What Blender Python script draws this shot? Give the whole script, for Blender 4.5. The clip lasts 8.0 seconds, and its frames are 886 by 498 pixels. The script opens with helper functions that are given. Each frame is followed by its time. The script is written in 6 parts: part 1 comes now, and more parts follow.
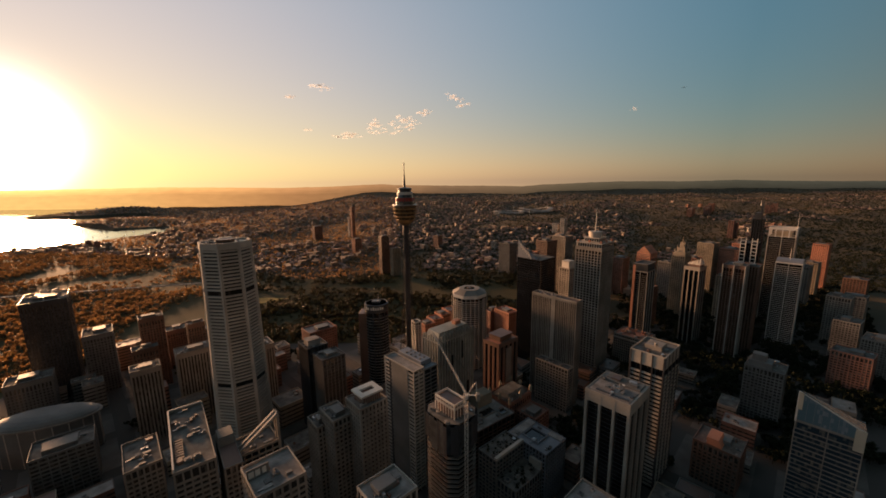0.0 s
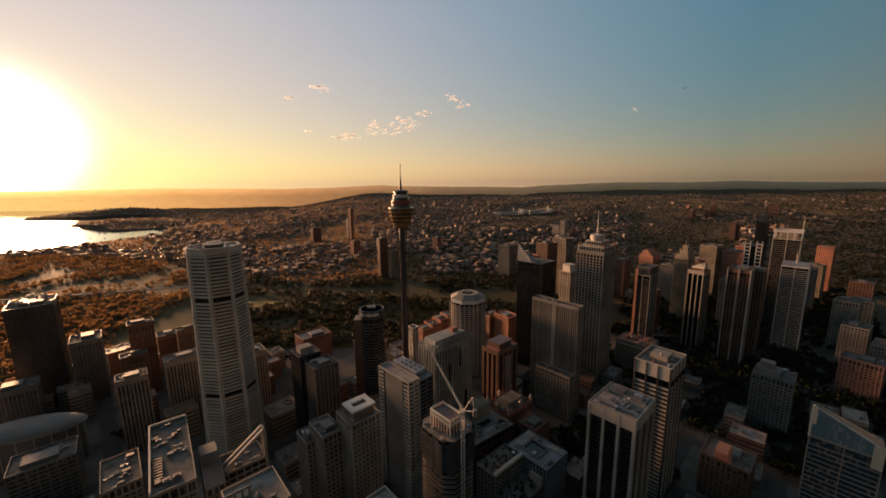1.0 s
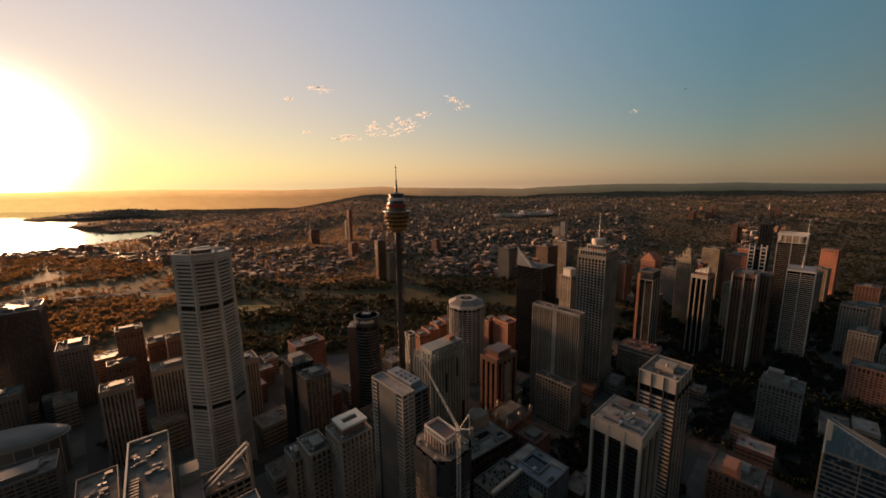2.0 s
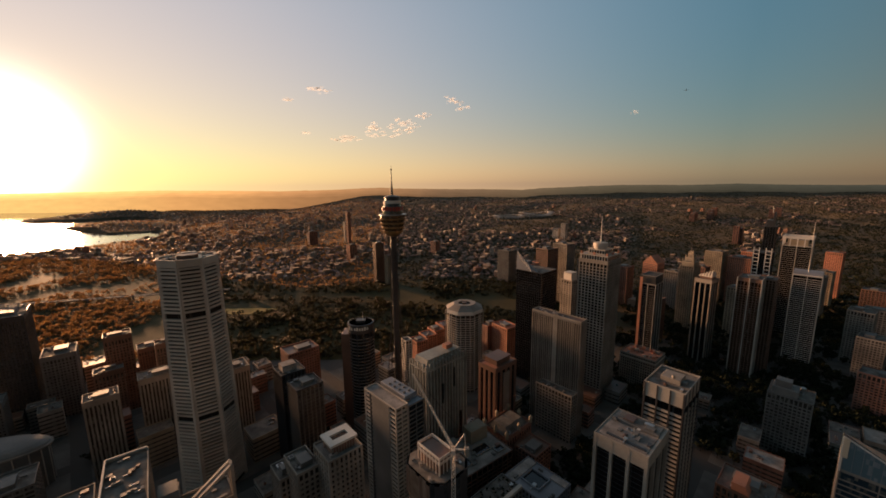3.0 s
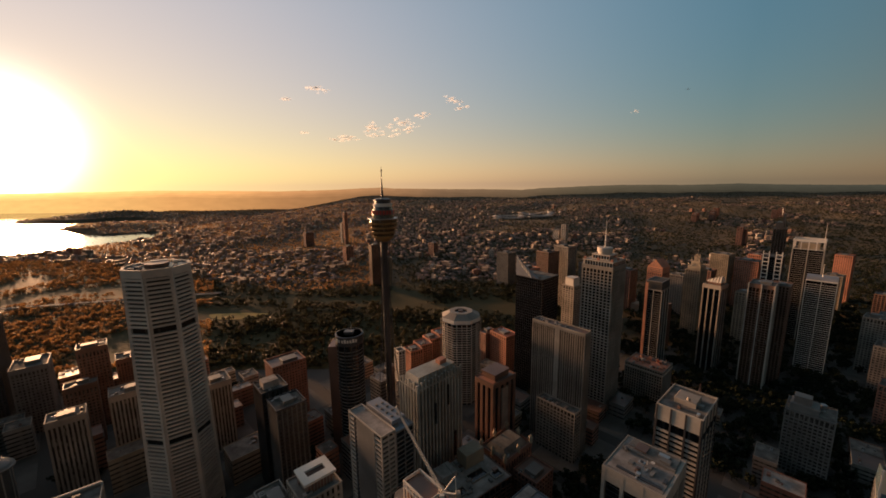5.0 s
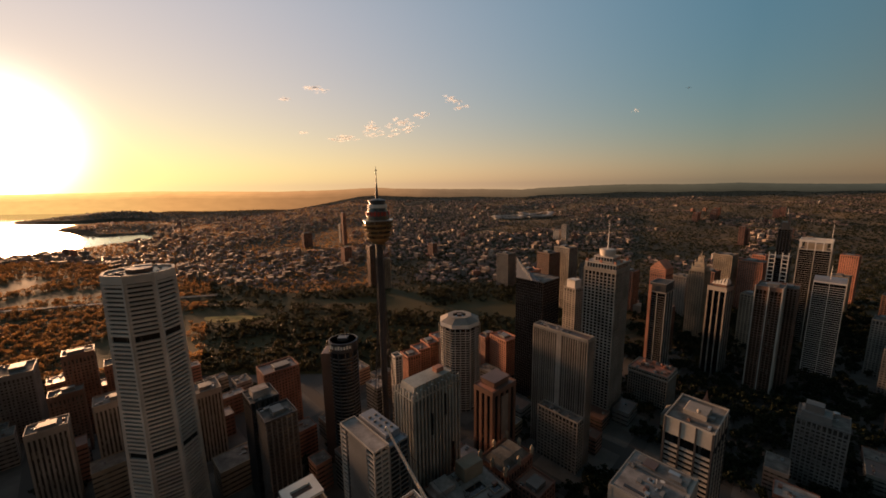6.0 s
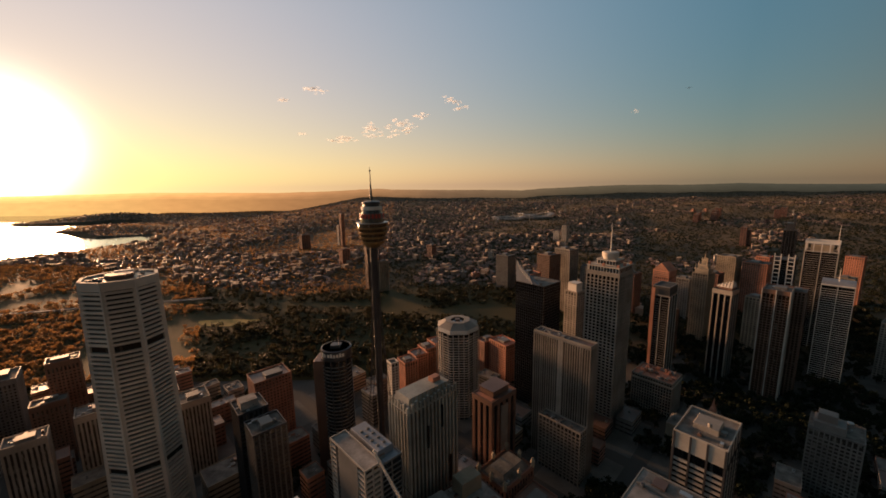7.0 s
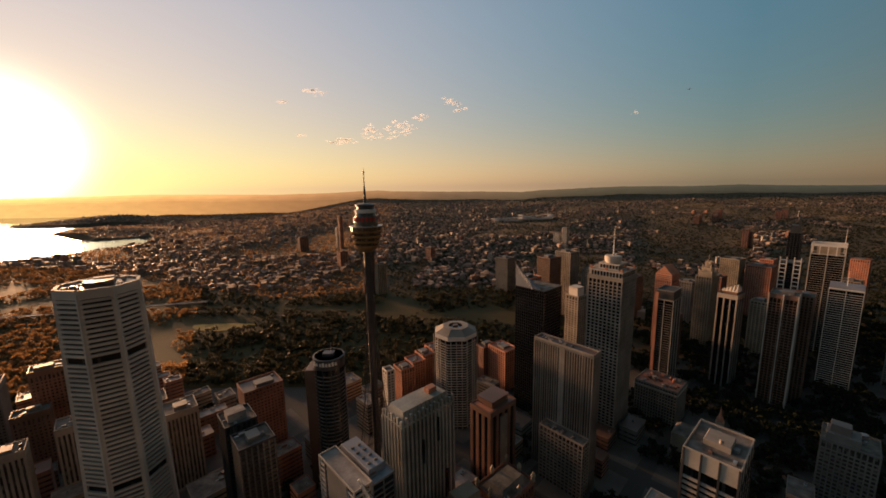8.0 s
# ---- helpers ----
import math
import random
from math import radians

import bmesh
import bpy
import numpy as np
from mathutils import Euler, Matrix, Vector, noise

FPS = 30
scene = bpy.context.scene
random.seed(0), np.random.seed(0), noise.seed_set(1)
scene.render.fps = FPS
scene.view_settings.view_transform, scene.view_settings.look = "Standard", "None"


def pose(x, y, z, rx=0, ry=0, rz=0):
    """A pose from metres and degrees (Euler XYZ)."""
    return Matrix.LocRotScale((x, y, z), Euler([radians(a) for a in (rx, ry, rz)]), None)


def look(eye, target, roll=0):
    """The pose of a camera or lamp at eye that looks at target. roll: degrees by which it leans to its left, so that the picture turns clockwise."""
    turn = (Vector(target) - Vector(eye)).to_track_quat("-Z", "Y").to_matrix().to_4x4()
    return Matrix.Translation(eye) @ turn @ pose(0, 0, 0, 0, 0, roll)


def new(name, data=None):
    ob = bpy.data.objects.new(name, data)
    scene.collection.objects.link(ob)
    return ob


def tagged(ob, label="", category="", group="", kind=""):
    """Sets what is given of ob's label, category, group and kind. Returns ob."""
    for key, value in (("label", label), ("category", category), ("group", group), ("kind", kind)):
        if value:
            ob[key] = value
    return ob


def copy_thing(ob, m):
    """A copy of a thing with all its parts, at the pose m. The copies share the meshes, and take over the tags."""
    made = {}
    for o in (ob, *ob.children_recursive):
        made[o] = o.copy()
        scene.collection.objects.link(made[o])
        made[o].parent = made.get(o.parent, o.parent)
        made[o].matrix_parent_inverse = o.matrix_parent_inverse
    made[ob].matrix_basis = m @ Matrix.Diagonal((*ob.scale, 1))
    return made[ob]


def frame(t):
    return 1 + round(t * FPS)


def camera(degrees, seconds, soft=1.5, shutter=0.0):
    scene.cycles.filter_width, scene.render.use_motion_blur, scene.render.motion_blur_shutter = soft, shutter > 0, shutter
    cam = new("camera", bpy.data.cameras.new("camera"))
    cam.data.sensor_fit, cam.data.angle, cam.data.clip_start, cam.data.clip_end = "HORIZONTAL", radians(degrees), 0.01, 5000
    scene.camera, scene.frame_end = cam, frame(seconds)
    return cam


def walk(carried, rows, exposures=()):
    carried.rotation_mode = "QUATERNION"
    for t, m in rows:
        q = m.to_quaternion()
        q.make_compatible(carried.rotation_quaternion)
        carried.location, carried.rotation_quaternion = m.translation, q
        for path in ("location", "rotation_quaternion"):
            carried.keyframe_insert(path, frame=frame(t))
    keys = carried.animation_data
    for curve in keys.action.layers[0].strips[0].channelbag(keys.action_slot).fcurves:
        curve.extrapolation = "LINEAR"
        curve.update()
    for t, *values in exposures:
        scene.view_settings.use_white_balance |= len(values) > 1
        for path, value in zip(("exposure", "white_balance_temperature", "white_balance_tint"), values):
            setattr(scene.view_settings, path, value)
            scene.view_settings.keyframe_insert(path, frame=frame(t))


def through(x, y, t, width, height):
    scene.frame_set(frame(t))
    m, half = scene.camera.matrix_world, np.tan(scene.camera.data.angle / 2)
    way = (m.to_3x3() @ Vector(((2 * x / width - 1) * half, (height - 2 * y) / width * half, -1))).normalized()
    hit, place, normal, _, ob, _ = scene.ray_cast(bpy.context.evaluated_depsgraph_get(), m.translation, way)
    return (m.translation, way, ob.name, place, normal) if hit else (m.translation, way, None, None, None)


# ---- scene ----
# Camera: a drone-like glide over the city. t, x, y, z over the first eye, yaw, pitch, roll in degrees.
EYE = 286.0
cam = camera(100.0, 8.0, soft=1.7)
ROWS = [
    (0.0, 0.00, 0.00, 0.00, 0.000, -10.167, -0.700),
    (0.5, 1.70, 7.27, 0.75, 0.018, -10.102, -0.683),
    (1.0, 3.41, 14.55, 1.56, 0.019, -10.030, -0.708),
    (1.5, 5.06, 21.70, 2.45, 0.007, -9.921, -0.703),
    (3.0, 10.34, 43.11, 4.90, 0.008, -9.708, -0.645),
    (3.5, 11.91, 50.28, 5.73, -0.020, -9.618, -0.607),
    (4.0, 13.42, 57.40, 6.34, -0.033, -9.619, -0.562),
    (4.5, 15.07, 64.65, 6.66, -0.028, -9.691, -0.593),
    (6.0, 19.60, 86.63, 7.27, -0.001, -9.749, -0.813),
    (6.5, 21.10, 94.07, 7.38, -0.024, -9.684, -0.839),
    (7.0, 22.59, 101.28, 7.31, -0.024, -9.612, -0.910),
    (7.5, 24.09, 108.22, 7.38, -0.006, -9.560, -0.986),
    (8.0, 25.72, 115.15, 7.57, -0.039, -9.366, -0.958),
]
walk(cam, [(t, pose(x, y, EYE + z, 90 + p, 0, yw) @ pose(0, 0, 0, 0, 0, r)) for t, x, y, z, yw, p, r in ROWS], [(0.0, 0.95)])

# ---- light ----
SUN_AZ, SUN_EL = -49.0, 4.8          # degrees: to the left of straight ahead, above the horizon
SUN_DIR = Vector((math.sin(radians(SUN_AZ)) * math.cos(radians(SUN_EL)), math.cos(radians(SUN_AZ)) * math.cos(radians(SUN_EL)), math.sin(radians(SUN_EL))))

world = bpy.data.worlds.new("sky")
scene.world = world
world.use_nodes = True
wn, wl = world.node_tree.nodes, world.node_tree.links
wn.clear()


def wnode(kind, **values):
    n = wn.new(kind)
    for k, v in values.items():
        n.inputs[k].default_value = v
    return n


def wmath(op, a, b=None, clamp=False):
    n = wn.new("ShaderNodeMath")
    n.operation, n.use_clamp = op, clamp
    for i, v in enumerate((a, b)):
        if v is None:
            continue
        if isinstance(v, (int, float)):
            n.inputs[i].default_value = v
        else:
            wl.new(v, n.inputs[i])
    return n.outputs[0]


def wtint(factor, colour):
    n = wn.new("ShaderNodeVectorMath")
    n.operation = "SCALE"
    n.inputs[0].default_value = colour
    wl.new(factor, n.inputs["Scale"])
    return n.outputs[0]


def wadd(a, b):
    n = wn.new("ShaderNodeVectorMath")
    n.operation = "ADD"
    wl.new(a, n.inputs[0])
    wl.new(b, n.inputs[1])
    return n.outputs[0]


sky = wn.new("ShaderNodeTexSky")
sky.sky_type, sky.sun_disc = "NISHITA", False
sky.sun_elevation, sky.sun_rotation = radians(SUN_EL), radians(SUN_AZ)
sky.altitude, sky.air_density, sky.dust_density, sky.ozone_density = 300, 1.0, 0.6, 2.0
coord = wn.new("ShaderNodeTexCoord")
unit = wn.new("ShaderNodeVectorMath")
unit.operation = "NORMALIZE"
wl.new(coord.outputs["Generated"], unit.inputs[0])
near_sun = wn.new("ShaderNodeVectorMath")
near_sun.operation = "DOT_PRODUCT"
near_sun.inputs[1].default_value = SUN_DIR
wl.new(unit.outputs[0], near_sun.inputs[0])
parts = wn.new("ShaderNodeSeparateXYZ")
wl.new(unit.outputs[0], parts.inputs[0])
height = wmath("MAXIMUM", wmath("ABSOLUTE", parts.outputs[2]), 0.004)
angle = wmath("ARCCOSINE", wmath("MINIMUM", near_sun.outputs["Value"], 0.99999))     # from the sun, in radians
# the hazy air: a smooth dawn gradient by the angle from the sun and by height, and the blown-out aureole
theta = wmath("MINIMUM", angle, 1.5)
tall = wmath("MINIMUM", height, 0.6)
low = wmath("EXPONENT", wmath("MULTIPLY", height, -10.0))
skirt = wmath("EXPONENT", wmath("MULTIPLY", height, -35.0))
TERMS = (None, theta, wmath("MULTIPLY", theta, theta), tall, low, wmath("MULTIPLY", low, theta), wmath("EXPONENT", wmath("MULTIPLY", theta, -7.0)), skirt, wmath("MULTIPLY", skirt, theta))
AIR = ((-0.507, -0.11, -0.843, -0.943, 0.063, 1.056, 0.376, -0.288, -0.602), (-0.790, -0.213, -0.365, -0.519, 0.497, -0.211, 0.2, -0.486, -0.091),
       (-1.022, 0.156, -0.419, -0.191, -0.89, -0.043, 0.3, 0.452, -0.348))
channels = []
for row in AIR:
    acc = row[0]
    for k, term in zip(row[1:], TERMS[1:]):
        acc = wmath("ADD", wmath("MULTIPLY", term, k), acc)
    channels.append(wmath("EXPONENT", acc))
air = wn.new("ShaderNodeCombineXYZ")
for i, c in enumerate(channels):
    wl.new(c, air.inputs[i])
base = wn.new("ShaderNodeVectorMath")
base.operation = "MULTIPLY"
base.inputs[1].default_value = (0.0119, 0.0119, 0.0119)
wl.new(sky.outputs[0], base.inputs[0])
core = wmath("EXPONENT", wmath("MULTIPLY", wmath("POWER", angle, 2.0), -200.0))
# away from the sun and towards the zenith the dusty dawn sky is dim and brownish
def wmix(factor, colour):
    n = wn.new("ShaderNodeMix")
    n.data_type = "VECTOR"
    wl.new(factor, n.inputs[0])
    n.inputs[4].default_value, n.inputs[5].default_value = (1, 1, 1), colour
    return n.outputs[1]


def wtimes(a, b):
    n = wn.new("ShaderNodeVectorMath")
    n.operation = "MULTIPLY"
    wl.new(a, n.inputs[0])
    wl.new(b, n.inputs[1])
    return n.outputs[0]


def wrange(value, lo, hi):
    n = wn.new("ShaderNodeMapRange")
    n.interpolation_type = "SMOOTHSTEP"
    n.inputs[1].default_value, n.inputs[2].default_value = lo, hi
    wl.new(value, n.inputs[0])
    return n.outputs[0]


behind = wmix(wrange(angle, 1.45, 2.1), (0.70, 0.48, 0.40))
zenith = wmix(wrange(height, 0.36, 0.95), (0.70, 0.48, 0.37))
shown = wtimes(wtimes(wadd(base.outputs[0], air.outputs[0]), behind), zenith)
total = wadd(shown, wtint(core, (4.6, 4.0, 3.0)))
back = wnode("ShaderNodeBackground", Strength=0.785)
out = wn.new("ShaderNodeOutputWorld")
wl.new(total, back.inputs[0])
wl.new(back.outputs[0], out.inputs[0])

sun = new("sun", bpy.data.lights.new("sun", "SUN"))
sun.data.energy, sun.data.angle, sun.data.color = 4.6, radians(9.0), (1.0, 0.52, 0.26)
sun.matrix_basis = look(SUN_DIR * 100, (0, 0, 0))

# ---- materials ----


def shader(name, colour, rough=0.7, metal=0.0, spread=0.25, scale=0.4, fine=6.0, bump=0.15, random_tint=0.12, sheen=0.0, spec=0.5, island=False, other=None):
    """A surface with coarse stains, fine grain and a small random tint for each piece."""
    m = bpy.data.materials.new(name)
    m.use_nodes = True
    n, l = m.node_tree.nodes, m.node_tree.links
    b = n["Principled BSDF"]
    b.inputs["Roughness"].default_value, b.inputs["Metallic"].default_value = rough, metal
    b.inputs["Specular IOR Level"].default_value = spec
    if sheen:
        b.inputs["Sheen Weight"].default_value, b.inputs["Sheen Roughness"].default_value = sheen, 0.5
        b.inputs["Sheen Tint"].default_value = (1.0, 0.72, 0.45, 1)
    tc = n.new("ShaderNodeNewGeometry")
    big, small = n.new("ShaderNodeTexNoise"), n.new("ShaderNodeTexNoise")
    for t, s, d in ((big, scale * 0.1, 5), (small, fine * 0.1, 3)):
        t.inputs["Scale"].default_value, t.inputs["Detail"].default_value = s, d
        l.new(tc.outputs["Position"], t.inputs["Vector"])
    mix = n.new("ShaderNodeMix")
    mix.data_type = "RGBA"
    dark = other or tuple(c * (1 - spread) for c in colour)
    light = colour if other else tuple(min(1, c * (1 + spread)) for c in colour)
    mix.inputs[6].default_value, mix.inputs[7].default_value = (*dark, 1), (*light, 1)
    ramp = n.new("ShaderNodeMapRange")
    ramp.inputs[1].default_value, ramp.inputs[2].default_value = 0.32, 0.68
    l.new(big.outputs[0], ramp.inputs[0])
    l.new(ramp.outputs[0], mix.inputs[0])
    info = n.new("ShaderNodeObjectInfo")
    tint = n.new("ShaderNodeMapRange")
    tint.inputs[3].default_value, tint.inputs[4].default_value = 1 - random_tint, 1 + random_tint
    l.new(tc.outputs["Random Per Island"] if island else info.outputs["Random"], tint.inputs[0])
    grain = n.new("ShaderNodeMapRange")
    grain.inputs[3].default_value, grain.inputs[4].default_value = 1 - spread * 0.6, 1 + spread * 0.6
    l.new(small.outputs[0], grain.inputs[0])
    both = n.new("ShaderNodeMath")
    both.operation = "MULTIPLY"
    l.new(tint.outputs[0], both.inputs[0])
    l.new(grain.outputs[0], both.inputs[1])
    hsv = n.new("ShaderNodeHueSaturation")
    l.new(mix.outputs[2], hsv.inputs["Color"])
    l.new(both.outputs[0], hsv.inputs["Value"])
    l.new(hsv.outputs[0], b.inputs["Base Color"])
    if bump:
        bp = n.new("ShaderNodeBump")
        bp.inputs["Strength"].default_value, bp.inputs["Distance"].default_value = bump, 0.2
        l.new(small.outputs[0], bp.inputs["Height"])
        l.new(bp.outputs[0], b.inputs["Normal"])
    return m


def glazing(name, colour, rough=0.12, blind=(0.16, 0.15, 0.13), share=0.25, cell=(1.6, 1.6, 3.7), spec=0.6):
    """Window glass, dark behind, with a lighter blind in some panes."""
    m = bpy.data.materials.new(name)
    m.use_nodes = True
    n, l = m.node_tree.nodes, m.node_tree.links
    b = n["Principled BSDF"]
    b.inputs["Roughness"].default_value, b.inputs["Specular IOR Level"].default_value = rough, spec
    tc = n.new("ShaderNodeTexCoord")
    div = n.new("ShaderNodeVectorMath")
    div.operation = "DIVIDE"
    div.inputs[1].default_value = cell
    l.new(tc.outputs["Object"], div.inputs[0])
    flo = n.new("ShaderNodeVectorMath")
    flo.operation = "FLOOR"
    l.new(div.outputs[0], flo.inputs[0])
    white = n.new("ShaderNodeTexWhiteNoise")
    l.new(flo.outputs[0], white.inputs["Vector"])
    lim = n.new("ShaderNodeMath")
    lim.operation = "LESS_THAN"
    lim.inputs[1].default_value = share
    l.new(white.outputs["Value"], lim.inputs[0])
    part_of = n.new("ShaderNodeMath")
    part_of.operation = "MULTIPLY"
    l.new(lim.outputs[0], part_of.inputs[0])
    sep = n.new("ShaderNodeSeparateColor")
    l.new(white.outputs["Color"], sep.inputs[0])
    l.new(sep.outputs[1], part_of.inputs[1])
    mix = n.new("ShaderNodeMix")
    mix.data_type = "RGBA"
    mix.inputs[6].default_value, mix.inputs[7].default_value = (*colour, 1), (*blind, 1)
    l.new(part_of.outputs[0], mix.inputs[0])
    l.new(mix.outputs[2], b.inputs["Base Color"])
    wob = n.new("ShaderNodeTexNoise")
    wob.inputs["Scale"].default_value = 0.6
    l.new(tc.outputs["Object"], wob.inputs["Vector"])
    bp = n.new("ShaderNodeBump")
    bp.inputs["Strength"].default_value, bp.inputs["Distance"].default_value = 0.05, 0.3
    l.new(wob.outputs[0], bp.inputs["Height"])
    l.new(bp.outputs[0], b.inputs["Normal"])
    return m


M = dict(
    concrete=shader("concrete", (0.25, 0.22, 0.19), spread=0.3), pale=shader("pale_concrete", (0.45, 0.40, 0.345), spread=0.18),
    white=shader("white_paint", (0.66, 0.61, 0.55), spread=0.14), stone=shader("sandstone", (0.31, 0.25, 0.18), spread=0.3), greystone=shader("grey_green_stone", (0.34, 0.315, 0.27), spread=0.4),
    worn=shader("weathered_white_concrete", (0.34, 0.305, 0.265), spread=0.22), brown=shader("brown_granite", (0.16, 0.09, 0.065), rough=0.45), brick=shader("red_brick", (0.25, 0.12, 0.085), spread=0.3),
    orange=shader("terracotta_panel", (0.40, 0.17, 0.105), spread=0.25), grey=shader("grey_panel", (0.16, 0.15, 0.14), rough=0.55),
    dark=shader("dark_metal", (0.055, 0.055, 0.06), rough=0.4, metal=0.3), blue=shader("blue_grey_sheet", (0.19, 0.20, 0.225), rough=0.45),
    roof=shader("bitumen_roof", (0.17, 0.155, 0.14), rough=0.9, spread=0.45, scale=1.2, spec=0.12), light_roof=shader("pale_gravel_roof", (0.30, 0.27, 0.25), rough=0.9, spread=0.4, scale=1.0, spec=0.12),
    steel=shader("galvanised_steel", (0.42, 0.42, 0.42), rough=0.4, metal=0.7), gold=shader("gold_anodised_panel", (0.36, 0.23, 0.10), rough=0.38, metal=0.55),
    red=shader("red_paint", (0.5, 0.05, 0.03), rough=0.5), glass=glazing("dark_window_glass", (0.04, 0.036, 0.032), share=0.45),
    deep=glazing("deep_set_window_glass", (0.012, 0.011, 0.010), rough=0.3, share=0.12, blind=(0.08, 0.07, 0.06), spec=0.15), paleglass=glazing("pale_blue_sheet_glass", (0.11, 0.17, 0.20), rough=0.12, share=0.3, blind=(0.22, 0.25, 0.28), spec=0.8),
    black=glazing("black_curtain_glass", (0.008, 0.008, 0.009), share=0.06, blind=(0.05, 0.05, 0.05)),
    blueglass=glazing("blue_tinted_glass", (0.02, 0.035, 0.05), rough=0.08), bronze=glazing("bronze_glass", (0.03, 0.018, 0.01), share=0.1),
    mesh=shader("dark_green_safety_mesh", (0.045, 0.05, 0.055), rough=0.9, spread=0.5, scale=2.0, spec=0.1), cream=shader("sunlit_cream_paint", (0.55, 0.47, 0.36), rough=0.5, spread=0.1),
    asphalt=shader("asphalt", (0.045, 0.043, 0.042), rough=0.9, spread=0.3), paving=shader("paving_stone", (0.12, 0.11, 0.10), rough=0.9, spec=0.2),
    house_wall=shader("rendered_wall", (0.26, 0.185, 0.14), spread=0.2, random_tint=0.6, island=True, bump=0.0, sheen=0.3),
    house_roof=shader("tiled_roof", (0.27, 0.125, 0.085), other=(0.17, 0.12, 0.10), spec=0.5, rough=0.5, scale=6.0, random_tint=0.6, island=True, bump=0.0, sheen=0.15),
    hull=shader("white_gelcoat", (0.7, 0.7, 0.7), rough=0.3),
)


def foliage(name, colour, through, share, gloss, sheen):
    """Waxy leaves: dull green, glossy at a glance, and warm where the low sun shines through them."""
    m = shader(name, colour, rough=0.5, spread=0.2, scale=0.5, random_tint=0.25, island=True, bump=0.0, spec=gloss, sheen=sheen)
    n, l = m.node_tree.nodes, m.node_tree.links
    b, o = n["Principled BSDF"], n["Material Output"]
    tl, mx = n.new("ShaderNodeBsdfTranslucent"), n.new("ShaderNodeMixShader")
    tl.inputs[0].default_value = (*through, 1)
    mx.inputs[0].default_value = share
    l.new(b.outputs[0], mx.inputs[1])
    l.new(tl.outputs[0], mx.inputs[2])
    l.new(mx.outputs[0], o.inputs[0])
    return m


# leaf colour darkened to paint in the shade of the city square
M["leaf_in_shade"] = foliage("foliage_in_shade", (0.024, 0.029, 0.016), (0.012, 0.012, 0.005), 0.2, 0.05, 0.0)
# a bright and a dark leaf copy: glow towards the sun put into colour
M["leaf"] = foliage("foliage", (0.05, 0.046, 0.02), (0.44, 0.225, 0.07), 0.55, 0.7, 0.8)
M["leaf_off_sun"] = foliage("foliage_off_sun", (0.028, 0.031, 0.014), (0.06, 0.05, 0.02), 0.35, 0.15, 0.0)
M["bark"] = shader("tree_bark", (0.06, 0.05, 0.04), rough=0.95, spec=0.1)

# ---- building blocks ----


